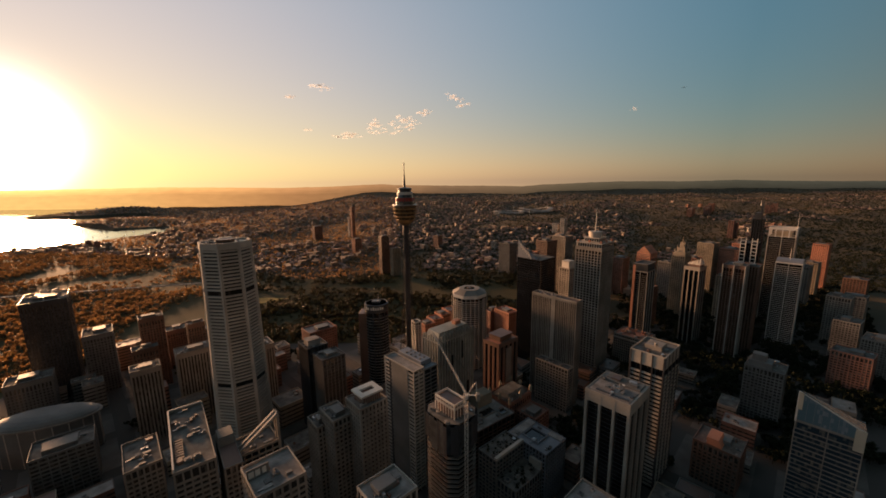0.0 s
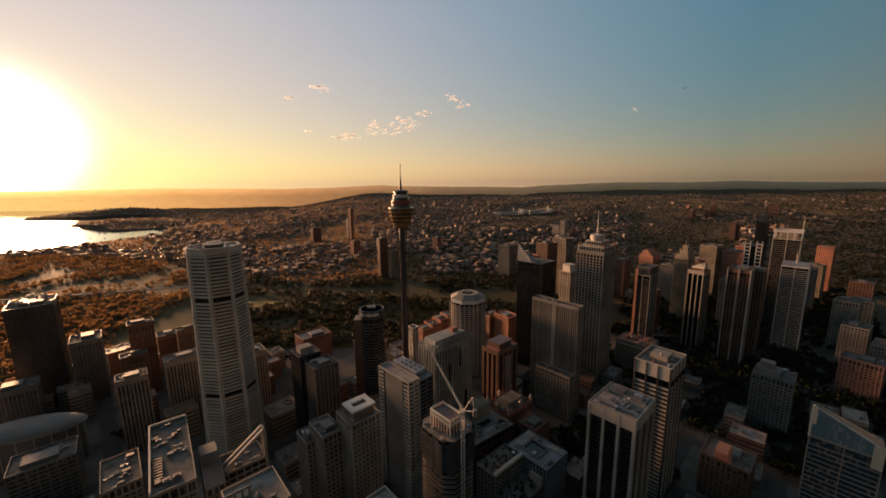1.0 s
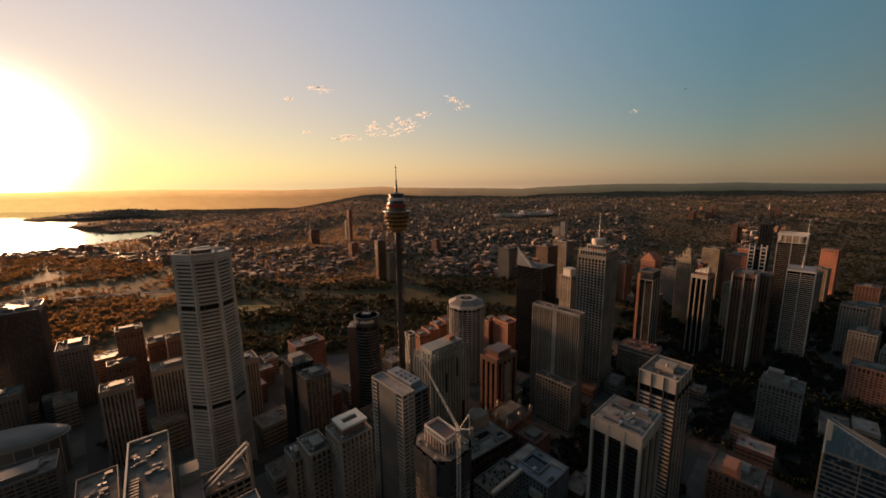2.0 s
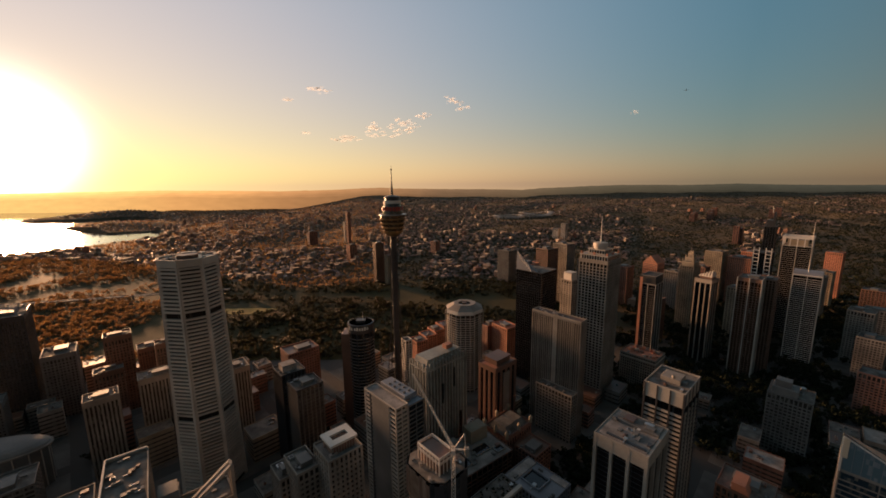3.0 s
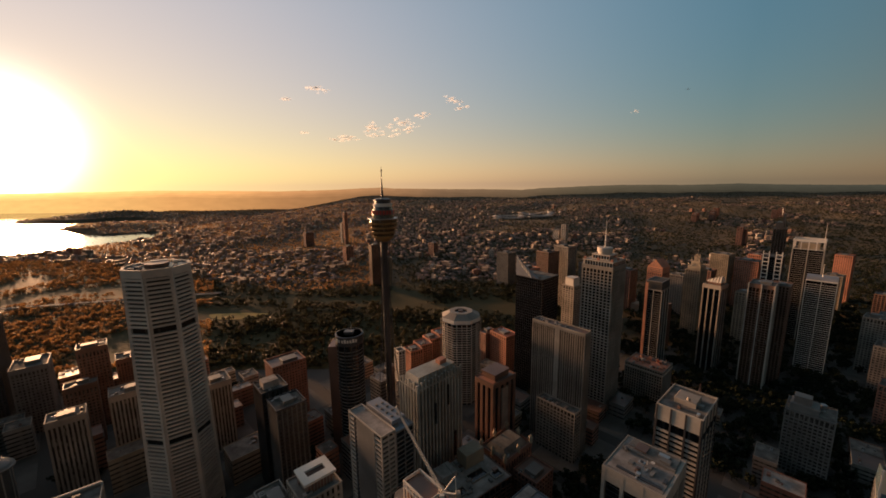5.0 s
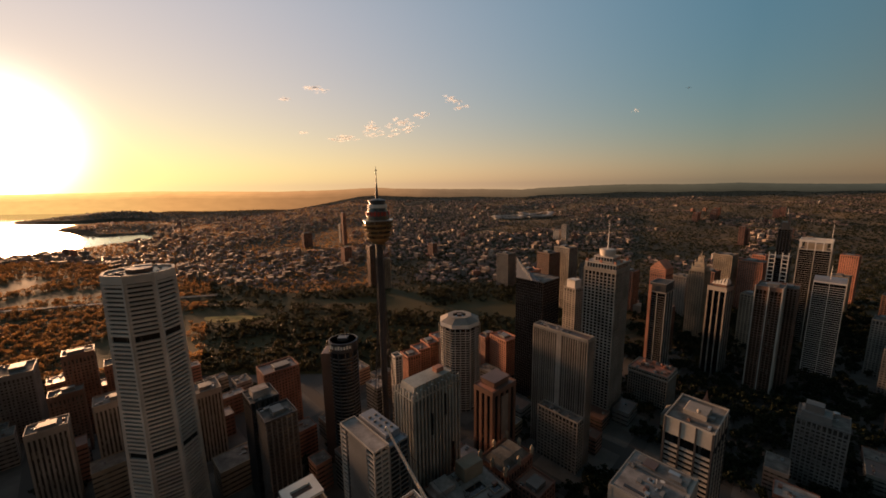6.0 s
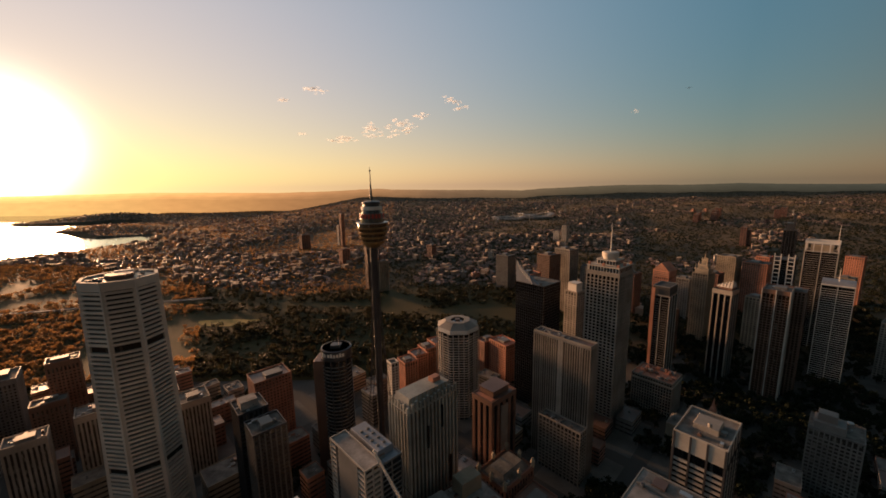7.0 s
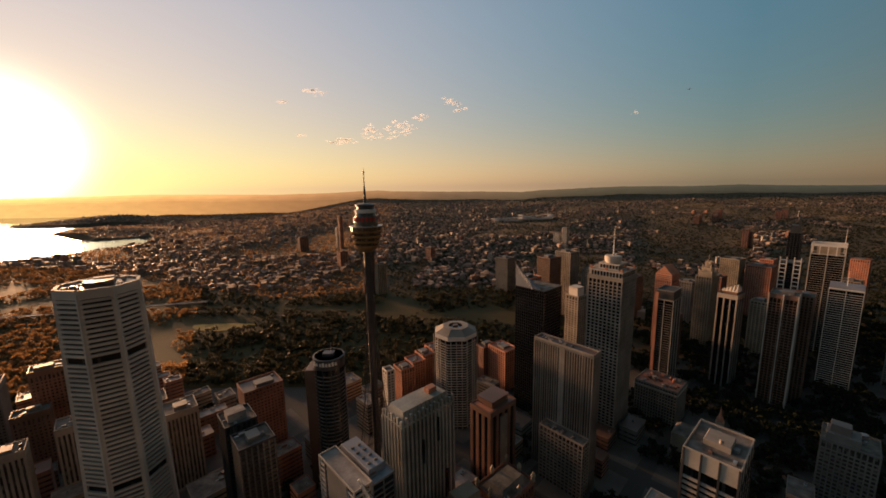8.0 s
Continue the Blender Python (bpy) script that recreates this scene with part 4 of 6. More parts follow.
for k in range(26):
    x0, y0, w = green.uniform(-17, 17), green.uniform(-6.5, 9), green.uniform(0.8, 1.8)
    part("planter", Shape().box(-w, w, -w * 0.7, w * 0.7, 0, 0.9), M["concrete"], t, at=(x0, y0, 49.95))
    plant = leafy("planter_shrub", [(0, 0, 0.9 + w * 0.6, w * 0.9, w * 0.7)], 26, 0.8, 50 + k, M["leaf_in_shade"], 0.6)
    plant.parent, plant.matrix_basis = t, pose(x0, y0, 49.95)
t = tower("courtyard_block", 57.4, 265, 20.4, 38, 34, wall="grey", glass="blueglass", floor=3.8, band=1.4, bay=4, pier=0.9, gear=3, plant=False, turn=41.0, crown=1.0, label="lower court block with a garden on its roof", roof="roof")
for k in range(18):
    x0, y0, w = green.uniform(-16, 16), green.uniform(-8, 8), green.uniform(1.2, 2.4)
    plant = leafy("planter_shrub", [(0, 0, w * 0.5, w, w * 0.8)], 26, 1.0, 90 + k, M["leaf_in_shade"], 0.6)
    plant.parent, plant.matrix_basis = t, pose(x0, y0, 34)
part("terrace_wall", Shape().box(15.6, 18.6, -9.8, 2, 33.9, 42), M["pale"], t, "pale end wall")

# building with a leaning glass crown
t = tower("sloped_crown_tower", 310, 244, 38, 34, 92, wall="concrete", glass="blueglass", floor=3.9, band=0.7, bay=50, pier=0.6, depth=0.5, gear=0, plant=False, label="blue glass tower with a sloping glass crown")
s = Shape()
s.add([(-17, -19, 92), (-17, 19, 92), (-17, 19, 118), (-17, -19, 100), (17, -19, 92), (17, 19, 92), (10, 19, 108), (10, -19, 95)], [(0, 1, 2, 3), (4, 7, 6, 5), (0, 3, 7, 4), (1, 5, 6, 2), (3, 2, 6, 7), (0, 4, 5, 1)])
part("glass_crown", s, M["paleglass"], t, "sloping pale blue glass crown")
for i in range(9):
    y0 = -18 + i * 4.5
    part("crown_rib", Shape().bar((-17.15, y0, 92), (-17.15, y0, 100.2 + (y0 + 19) / 38 * 18), 0.2), M["blue"], t)
part("crown_edge", Shape().bar((-17, -19, 100), (-17, 19, 118), 0.8).bar((-17, 19, 92), (-17, 19, 118), 1.2), M["white"], t)

# cream strips colour in the sunlit edges of the glass crown
part("crown_panel", Shape().box(-17.7, -17.1, 16.2, 19, 103, 117.4), M["cream"], t, "cream strip painted as a sunlit crown edge")
part("crown_panel", Shape().box(-17.7, -17.1, -19, -13.4, 84, 101.5), M["cream"], t, "cream strip painted as a sunlit crown edge")
tower("low_lit_block", 262, 292, 36, 34, 40, wall="brown", floor=3.7, band=1.5, bay=4, pier=1.2, gear=4, plant=True, label="low dark block with a red sunlit roof house", roof="roof")
part("roof_house", Shape().prism([(-14, -4), (4, -4), (4, 8), (-14, 8)], 39.9, 47, top=[(-14, -1), (4, -1), (4, 8), (-14, 8)]), M["orange"], bpy.data.objects["low_lit_block"])

# left foreground
t = tower("roof_terrace_block", -168, 201, 80, 23, 110, wall="concrete", floor=3.8, band=1.6, bay=4.2, pier=1.0, depth=0.6, gear=15, plant=False, turn=38, label="grey office block with an open roof frame", roof="roof")
part("roof_frame", Shape().bar((-11, -39, 112.6), (-11, 39, 112.6), 1.0).bar((-11, 39, 112.6), (11, 39, 112.6), 1.0).bar((-11, -39, 110), (-11, -39, 112.6), 0.9).bar((-11, 39, 110), (-11, 39, 112.6), 0.9).bar((11, 39, 107), (11, 39, 112.6), 0.9), M["white"], t, "white roof frame")
for i in range(9):
    part("roof_louvre", Shape().box(-9.6, -4.6, -30 + i * 3.0, -28.4 + i * 3.0, 110, 111.6), M["brown"], t)
t = tower("terrace_annex", -146, 216, 44, 11, 101, wall="concrete", floor=3.8, band=1.6, bay=4.2, pier=1.0, depth=0.6, gear=0, plant=False, turn=38, crown=0.8, label="narrow grey annex with a plain sloping roof end", roof="brown")
part("roof_house", Shape().prism([(-5, 4), (5, 4), (5, 20), (-5, 20)], 101, 106, top=[(-5, 8), (5, 8), (5, 20), (-5, 20)]), M["concrete"], t)
tower("stepped_block", -226, 229, 40, 22, 86, wall="concrete", floor=3.8, band=1.5, bay=4, pier=1.1, depth=0.6, gear=9, plant=False, label="grey stepped block with roof plant", roof="roof")
t = tower("gable_block", -150, 236, 22, 30, 92, wall="concrete", glass="black", floor=3.8, band=1.5, bay=5, pier=0.9, gear=4, plant=False, label="dark block with a triangular gable frame", roof="roof")
for y in (-11, -6):
    part("gable_beam", Shape().bar((-14, y, 95), (15.5, y, 115), 1.8), M["pale"], t, "sloping pale concrete beam")
    part("gable_post", Shape().bar((15, y, 78), (15, y, 115), 2.0), M["concrete"], t)
part("gable_ridge", Shape().bar((15, -11, 115), (15, -6, 115), 1.6), M["concrete"], t)
part("gable_roof", Shape().add([(-13, -10.6, 94.6), (14, -10.6, 113), (14, -6.4, 113), (-13, -6.4, 94.6), (-13, -10.6, 95.4), (14, -10.6, 113.8), (14, -6.4, 113.8), (-13, -6.4, 95.4)],
                               [(3, 2, 1, 0), (4, 5, 6, 7), (0, 1, 5, 4), (1, 2, 6, 5), (2, 3, 7, 6), (3, 0, 4, 7)]), M["blue"], t)
t = tower("sign_block", -104, 176, 30, 28, 116, wall="concrete", floor=3.8, band=1.6, bay=5, pier=1.2, gear=6, plant=False, label="grey block with a rooftop sign", roof="light_roof")
part("sign_board", Shape().box(-13.8, -1.6, 1.6, 2.3, 116, 122.8), M["grey"], t, "grey rooftop sign panel")
for i, w in enumerate((2.9, 2.6, 2.2)):
    part("sign_bar", Shape().box(-11.6 + i * 3.6 - w / 2, -11.6 + i * 3.6 + w / 2, 1.25, 1.62, 117.6, 121.4), M["white"], t, "white sign bar")
for x in (-13, -8, -2.4):
    part("sign_stay", Shape().bar((x, 2.2, 121.5), (x, 6.0, 116), 0.3), M["steel"], t)
tower("plain_block", -36, 172, 24, 26, 110, wall="pale", floor=3.8, band=1.5, bay=4, pier=1.0, gear=8, plant=True, label="pale block with cluttered flat roof", roof="light_roof")
tower("low_rubble_block", 98, 196, 30, 30, 70, wall="concrete", floor=3.8, band=1.5, bay=4, pier=1.0, gear=14, plant=False, label="low grey block with pipes across its roof", roof="light_roof")

# centre
t = tower("ribbed_slab", 161, 431, 63, 13, 140, panes=True, wall="concrete", floor=3.6, band=0.8, bay=2.6, pier=0.75, depth=0.7, proud=0.5, crown=2.2, plant=False, gear=7, bands=False, label="grey concrete slab tower with close upright ribs", roof="brown", top_band=2.5)
part("blank_wall", Shape().box(-6.9, -6.0, -2.2, 2.2, 0, 139, c=0), M["concrete"], t)
tower("ribbed_slab_podium", 151, 421, 46, 13, 57, wall="concrete", floor=3.7, band=1.4, bay=4.2, pier=0.9, gear=8, plant=False, label="lower grey block with small square windows")
t = tower("crowned_hotel_tower", 220, 506, 39, 38, 192, wall="concrete", glass="black", floor=3.9, band=1.3, bay=4.6, pier=1.4, depth=0.9, crown=1.0, plant=False, gear=0, top_band=4, label="tall stone tower with a stepped crown and mast", category="tower")
for k, (w, z0, z1, m) in enumerate(((37.4, 191.5, 199, "pale"), (22, 199, 205.5, "pale"))):
    part("crown_step", Shape().box(-w / 2, w / 2, -w / 2, w / 2, z0, z1, c=0.3), M[m], t)
    part("cornice", Shape().tube(rect(w + 1.2, w + 1.2), rect(w - 0.6, w - 0.6), z1 - 0.7, z1 + 0.5), M["pale"], t)
    for i in range(int(w / 3.5)):
        for sd in range(4):
            part("crown_opening", Shape().box(-0.9, 0.9, -0.2, 0.25, z0 + 1.6, z1 - 1.2), M["black"], t, at=((-w / 2 + 2 + i * 3.5, -w / 2, 0), (w / 2, -w / 2 + 2 + i * 3.5, 0), (-w / 2 + 2 + i * 3.5, w / 2, 0), (-w / 2, -w / 2 + 2 + i * 3.5, 0))[sd], turn=(0, 90, 180, -90)[sd])
# pillars coloured orange for the low sun on the crown
for x, y in ((-17, -17), (17, -17), (-17, 17), (17, 17), (0, -17), (-17, 0)):
    part("corner_pillar", Shape().box(x - 1.2, x + 1.2, y - 1.2, y + 1.2, 198.8, 202.5, c=0.2), M["orange"], t)
part("drum", Shape().lathe([(8, 205), (8, 208), (9.2, 208.3), (9.2, 213.5), (7, 214)], 28), M["pale"], t)
part("mast", Shape().lathe([(0.9, 214), (0.6, 232), (0.25, 248)], 8), M["white"], t)
t = tower("dark_glass_tower", 147, 548, 42, 40, 168, wall="dark", glass="black", floor=3.8, band=0.3, bay=3.2, pier=0.22, depth=0.25, crown=0.5, plant=False, gear=3, label="black glass tower with a slanted glass blade")
s = Shape()
s.add([(-20, 2, 168), (-20, 21, 168), (-20, 21, 197), (-14, 2, 168), (-14, 21, 168), (-14, 21, 190), (6, 21, 168), (-20, -12, 168), (-14, -12, 168), (6, 20, 168)],
      [(7, 1, 2), (3, 5, 4), (7, 2, 5, 8), (2, 1, 6, 5), (8, 5, 6), (7, 8, 6, 1)])
part("glass_blade", s, M["blue"], t, "slanted pale glass blade")
for i in range(6):
    y = -4 + i * 3.6
    part("blade_rib", Shape().bar((-20.3, y, 161 + (y + 12) * 0.879), (-20.3, y + 5, 171 + (y + 12) * 0.879), 0.8), M["white"], t)
t = tower("slender_tower", 222, 637, 22, 20, 132, wall="concrete", floor=3.5, band=1.6, bay=5, pier=1.6, gear=0, plant=False, turn=34.0, label="slender concrete tower with a white boxed cap")
part("cap", Shape().tube(rect(15, 15), rect(12, 12), 132, 145).box(-7.5, 7.5, -7.5, 7.5, 143, 145.5), M["white"], t, "white boxed cap")
part("cap_core", Shape().box(-5, 5, -5, 5, 132, 142), M["brown"], t)


def round_tower(x, y, r, h, sides=16):
    t = empty("round_hotel_tower", x, y, 0, 0, "pale many-sided tower with small square windows", "hotel tower")

    def ring(q):
        return [(q * math.cos(2 * math.pi * (k + 0.5) / sides), q * math.sin(2 * math.pi * (k + 0.5) / sides)) for k in range(sides)]
    part("glazing", Shape().prism(ring(r - 0.7), 0, h - 7), M["black"], t)
    me = Shape().tube(ring(r), ring(r - 0.9), -0.55, 0.55).mesh("spandrel", M["pale"])
    for i in range(1, int((h - 9) / 3.3)):
        part("spandrel", me, None, t, at=(0, 0, i * 3.3))
    me = Shape().box(-0.45, 0.45, -0.8, 0.12, 0, h - 8, c=0).mesh("pier", M["pale"])
    for k in range(sides * 3):
        a = 2 * math.pi * k / (sides * 3)
        rr = r * math.cos(math.pi / sides) / max(0.1, math.cos(((a / (2 * math.pi) * sides) % 1 - 0.5) * 2 * math.pi / sides))
        part("pier", me, None, t, at=(rr * math.cos(a), rr * math.sin(a), 0), turn=math.degrees(a) + 90)
    part("fascia", Shape().tube(ring(r + 0.3), ring(r - 1), h - 8, h - 3), M["white"], t)
    part("roof", Shape().prism(ring(r - 0.9), h - 4, h - 3.4), M["light_roof"], t)
    for k in range(sides):      # pale sloping roof facets round a flat top
        p, q, p1, q1 = ring(r + 0.2)[k], ring(r + 0.2)[(k + 1) % sides], ring(r * 0.6)[k], ring(r * 0.6)[(k + 1) % sides]
        part("roof_facet", Shape().add([(*p, h - 3), (*q, h - 3), (*q1, h + 2.6), (*p1, h + 2.6), (p[0], p[1], h - 3.6), (q[0], q[1], h - 3.6), (q1[0], q1[1], h + 1.8), (p1[0], p1[1], h + 1.8)],
                                       [(0, 1, 2, 3), (7, 6, 5, 4), (0, 4, 5, 1), (1, 5, 6, 2), (2, 6, 7, 3), (3, 7, 4, 0)]), M["concrete"], t)
    part("roof_top", Shape().tube(ring(r * 0.62), ring(r * 0.34), h + 1.9, h + 2.8), M["concrete"], t)
    part("roof_well", Shape().prism(ring(r * 0.36), h - 3.4, h + 0.8), M["black"], t)
    part("lift_house", Shape().box(-3, 3, -2.5, 2.5, h + 0.8, h + 3.4), M["brown"], t)
    u, v = grid_uv(x, y)
    TAKEN.append((u - r, u + r, v - r, v + r))
    return t


round_tower(40, 556, 27, 122, 8)
t = tower("chamfered_tower", -6, 359, 26, 52, 122, panes=True, wall="greystone", floor=3.7, band=1.0, bay=4.0, pier=1.9, depth=1.1, proud=0.7, bands=False, crown=1.2, plant=False, gear=8, label="sandstone tower with upright ribs and chamfered roof", roof="stone")
part("upper_storey", Shape().prism(rect(48, 22), 122, 131, top=rect(42, 17)), M["greystone"], t)
for k in range(14):
    part("crenel", Shape().box(-1.0, 1.0, -0.9, 0.9, 122.5, 127.5 + (k % 3) * 1.2, c=0.2), M["greystone"], t, at=(-25 + k * 3.84, -12.6, 0))
for k in range(7):
    part("crenel", Shape().box(-0.9, 0.9, -1.0, 1.0, 122.5, 127.0 + (k % 2) * 1.6, c=0.2), M["greystone"], t, at=(-25.4, -11.5 + k * 3.84, 0))
for k in range(11):
    part("roof_rib", Shape().bar((-22 + k * 4.4, -11.2, 122.5), (-19.5 + k * 3.9, -8.7, 131.1), 0.7), M["stone"], t)
for x, z0, z1 in ((-7, 84, 104), (8, 96, 116), (17, 40, 66)):
    part("bay_recess", Shape().box(x - 1.3, x + 1.3, -13.85, -13.0, z0, z1, c=0), M["black"], t)
part("lift_house", Shape().box(8, 16, -3, 3, 131, 135), M["orange"], t)
t = tower("brown_tower", 66, 419, 25, 37, 92, wall="brown", glass="black", floor=3.7, bay=9.2, pier=3.4, depth=0.9, bands=False, gear=0, plant=False, crown=1.0, top_band=4, label="brown granite tower with recessed roof terrace", roof="brown")
part("window_frame", Shape().tube([(-5, -13.4), (5, -13.4), (5, -12.2), (-5, -12.2)], [(-3.6, -13.6), (3.6, -13.6), (3.6, -12.2), (-3.6, -12.2)], 6, 84), M["concrete"], t, "pale frame round a tall recess")
part("upper_storey", Shape().box(-10, 13, -7, 10, 92, 97.5, c=0.3), M["brown"], t)
part("roof_slab", Shape().prism([(-11, -8), (14, -8), (14, 11), (-11, 11)], 97.5, 98.6), M["brown"], t)
# orange colour stands for red sunlight on the terrace
part("roof_terrace", Shape().box(-16, -11, -10, 10, 92, 92.6, c=0), M["orange"], t, "roof terrace with red sunlight put into its colour")
t = tower("ornate_block", 70, 366, 30, 40, 48, wall="brick", floor=4.2, band=1.4, bay=4.2, pier=1.5, depth=0.7, gear=6, plant=False, label="old brick block with pale columns and turrets", category="old building", roof="brown", top_band=3)
for k in range(8):
    part("turret", Shape().lathe([(1.7, 48), (1.7, 53), (2.1, 53.3), (0.2, 57)], 10), M["stone"], t, at=((-19.3, -19.3, 19.3, 19.3, -19.3, 19.3, 0, 0)[k], (-14.3, 14.3, -14.3, 14.3, 0, 0, -14.3, 14.3)[k], 0))
part("mansard", Shape().prism(rect(34, 24), 48, 54, top=rect(26, 15)), M["roof"], t)
tower("old_brick_block", 94, 350, 24, 26, 40, wall="brick", floor=4, band=1.5, bay=4, pier=1.4, gear=4, label="old brick block with arched windows", category="old building", roof="brown")

# middle distance, towards the park
def rounded_sign_tower(x, y, r, h):
    t = empty("rounded_sign_tower", x, y, 0, 0, "dark round glass tower with a lettered crown", "office tower")
    part("glazing", Shape().lathe([(r - 0.5, 0), (r - 0.5, h - 1)], 28), M["black"], t)
    band = Shape().lathe([(r - 0.6, -0.5), (r, -0.45), (r, 0.45), (r - 0.6, 0.5)], 28).mesh("spandrel", M["grey"])
    for i in range(1, int((h - 12) / 3.8)):
        part("spandrel", band, None, t, at=(0, 0, i * 3.8))
    for k in range(7):
        a = radians(172 + k * 30)
        part("pier", Shape().box(-0.35, 0.35, -0.5, 0.3, 0, h - 10, c=0), M["dark"], t, at=(r * math.cos(a), r * math.sin(a), 0), turn=math.degrees(a) + 90)
    part("crown", Shape().lathe([(r + 0.2, h - 10), (r + 0.3, h), (r - 1, h + 0.3), (r - 1.2, h - 1)], 28), M["dark"], t)
    part("roof", Shape().lathe([(r - 1.1, h - 2), (r - 1.1, h - 1.6)], 28), M["roof"], t)
    for k in range(8):
        a = radians(228 + k * 11 + (5 if k > 1 else 0))
        part("sign_bar", Shape().box(-1.0, 1.0, -0.3, 0.25, h - 5.6, h - 2.6 + (k % 3 == 0) * 0.8), M["white"], t, "pale sign letter panel", at=((r + 0.4) * math.cos(a), (r + 0.4) * math.sin(a), 0), turn=math.degrees(a) + 90)
    part("plant_room", Shape().box(-5, 5, -4, 4, h - 1.6, h + 2.4), M["dark"], t)
    part("mast", Shape().lathe([(0.35, h + 2), (0.15, h + 12)], 6), M["steel"], t, at=(3, -2, 0))
    part("side_wing", Shape().box(-r - 7, -r + 4, -8, 12, 0, h - 12, c=0.4), M["brown"], t)
    u, v = grid_uv(x, y)
    TAKEN.append((u - r - 6, u + r, v - r, v + r + 6))


rounded_sign_tower(-85, 450, 14.5, 138)
t = tower("notched_tower", -128, 363, 24, 26, 102, wall="dark", floor=3.6, band=1.2, bay=4, pier=1.0, depth=0.8, gear=5, label="dark grey tower with pale corner lines", pier_mat="grey")
t = tower("notched_tower", -152, 387, 27, 24, 104, wall="dark", floor=3.6, band=1.2, bay=4, pier=1.0, depth=0.8, gear=5, plant=True, label="dark grey tower with a pale roof tank")
part("roof_box", Shape().box(-8, 6, -6, 6, 104, 111), M["light_roof"], t)
tower("brick_hotel", -176, 460, 28, 38, 92, wall="brick", floor=3.4, band=1.5, bay=3.6, pier=1.4, gear=6, crown=2, label="brown brick hotel block with balconies", roof="brown")
tower("white_fin_block", -42, 520, 12, 10, 82, wall="white", floor=3.5, band=1.4, bay=5, pier=1.2, gear=0, plant=False, turn=34.0, label="narrow white block catching the sun")
for i in range(4):
    tower("brick_terrace_block", -30 + i * 13, 560 + i * 17, 22, 20, 62 + i * 1.5, wall="orange", floor=3.5, band=1.5, bay=4, pier=1.3, gear=3, plant=(i % 2 == 0), crown=2.5, turn=34.0, label="orange brick apartment block in a stepped row", category="apartments", roof="brown")
tower("red_brick_block", 112, 612, 36, 26, 60, wall="orange", floor=3.6, band=1.7, bay=4.4, pier=1.6, gear=8, crown=2, turn=34.0, label="orange brick block glowing in the sun", category="apartments", roof="orange")
tower("red_brick_block", 84, 640, 18, 26, 54, wall="brick", floor=3.6, band=1.7, bay=4.4, pier=1.6, gear=5, turn=34.0, label="low red brick block", category="apartments", roof="brown")

# left side
for fx, fy, a, b, h, w, lab in ((-420, 486, 22, 28, 104, "brown", "brown office tower in the sun haze"), (-404, 450, 18, 28, 74, "brown", "lower dark red office block before a tower"), (-340, 372, 20, 27, 86, "concrete", "grey ribbed office block with a roof house"),
                                (-316, 410, 24, 36, 88, "concrete", "grey office tower with a deep top band"), (-345, 474, 16, 20, 100, "brown", "slim dark office block with bright roof edges"), (-540, 452, 60, 44, 138, "dark", "very dark tower with a spiked roof"),
                                (-430, 545, 26, 30, 62, "brown", "brown office block beside the park"), (-490, 474, 40, 32, 84, "grey", "grey office block with a raised roof frame"), (-300, 470, 30, 30, 70, "brown", "brown block behind the white tower"),
                                (-246, 440, 28, 30, 80, "concrete", "concrete block beside the white tower"), (-505, 390, 30, 40, 60, "grey", "grey office block in shadow")):
    t = tower("office_block", fx, fy, a, b, h, wall=w, glass="glass", floor=3.7, band=1.5, bay=3.4, pier=1.5, depth=0.5, bands=w != "concrete", top_band=5.0, gear=8, label=lab)
    if h > 130:
        for k in range(9):
            x, y = rng.uniform(-20, 20), rng.uniform(-28, 28)
            part("roof_blade", Shape().add([(-4, 0, 0), (4, 0, 0), (4, 1, 0), (-4, 1, 0), (-3.4, 0.2, 2.2 + k % 3 * 1.8), (4, 0.2, 5 + k % 2 * 2), (4, 0.8, 5 + k % 2 * 2), (-3.4, 0.8, 2.2 + k % 3 * 1.8)],
                                           [(3, 2, 1, 0), (4, 5, 6, 7), (0, 1, 5, 4), (1, 2, 6, 5), (2, 3, 7, 6), (3, 0, 4, 7)]), M["steel"], t, at=(x, y, h), turn=rng.choice((0, 90)))


def domed_hall(x, y):
    t = empty("domed_hall", x, y, 0, 20, "low hall with a broad curved metal roof", "hall")
    ring = [(44 * math.cos(2 * math.pi * k / 40), 21 * math.sin(2 * math.pi * k / 40)) for k in range(40)]
    part("wall", Shape().prism(ring, 0, 42), M["grey"], t)
    s = Shape()
    for k in range(5):
        q0, q1 = math.cos(k * 0.28), math.cos((k + 1) * 0.28)
        s.prism([(p * q0 * 1.05, q * q0 * 1.05) for p, q in ring], 42 + 14 * math.sin(k * 0.28) * 0.6, 42 + 14 * math.sin((k + 1) * 0.28) * 0.6, top=[(p * q1 * 1.05, q * q1 * 1.05) for p, q in ring])
    part("roof", s, M["grey"], t)
    part("rim", Shape().tube([(p * 1.08, q * 1.08) for p, q in ring], [(p * 1.02, q * 1.02) for p, q in ring], 41, 42.6), M["concrete"], t)
    for k in range(20):
        part("fin", Shape().bar((*ring[k * 2], 0), (*ring[k * 2], 41), 0.8), M["pale"], t)


domed_hall(-428, 362)
tower("low_shed", -372, 292, 34, 44, 44, wall="grey", floor=4, band=1.6, bay=6, pier=0.8, gear=6, label="low grey block with a pale roof box", roof="roof")
TAKEN.append((grid_uv(-428, 362)[0] - 45, grid_uv(-428, 362)[0] + 45, grid_uv(-428, 362)[1] - 45, grid_uv(-428, 362)[1] + 45))

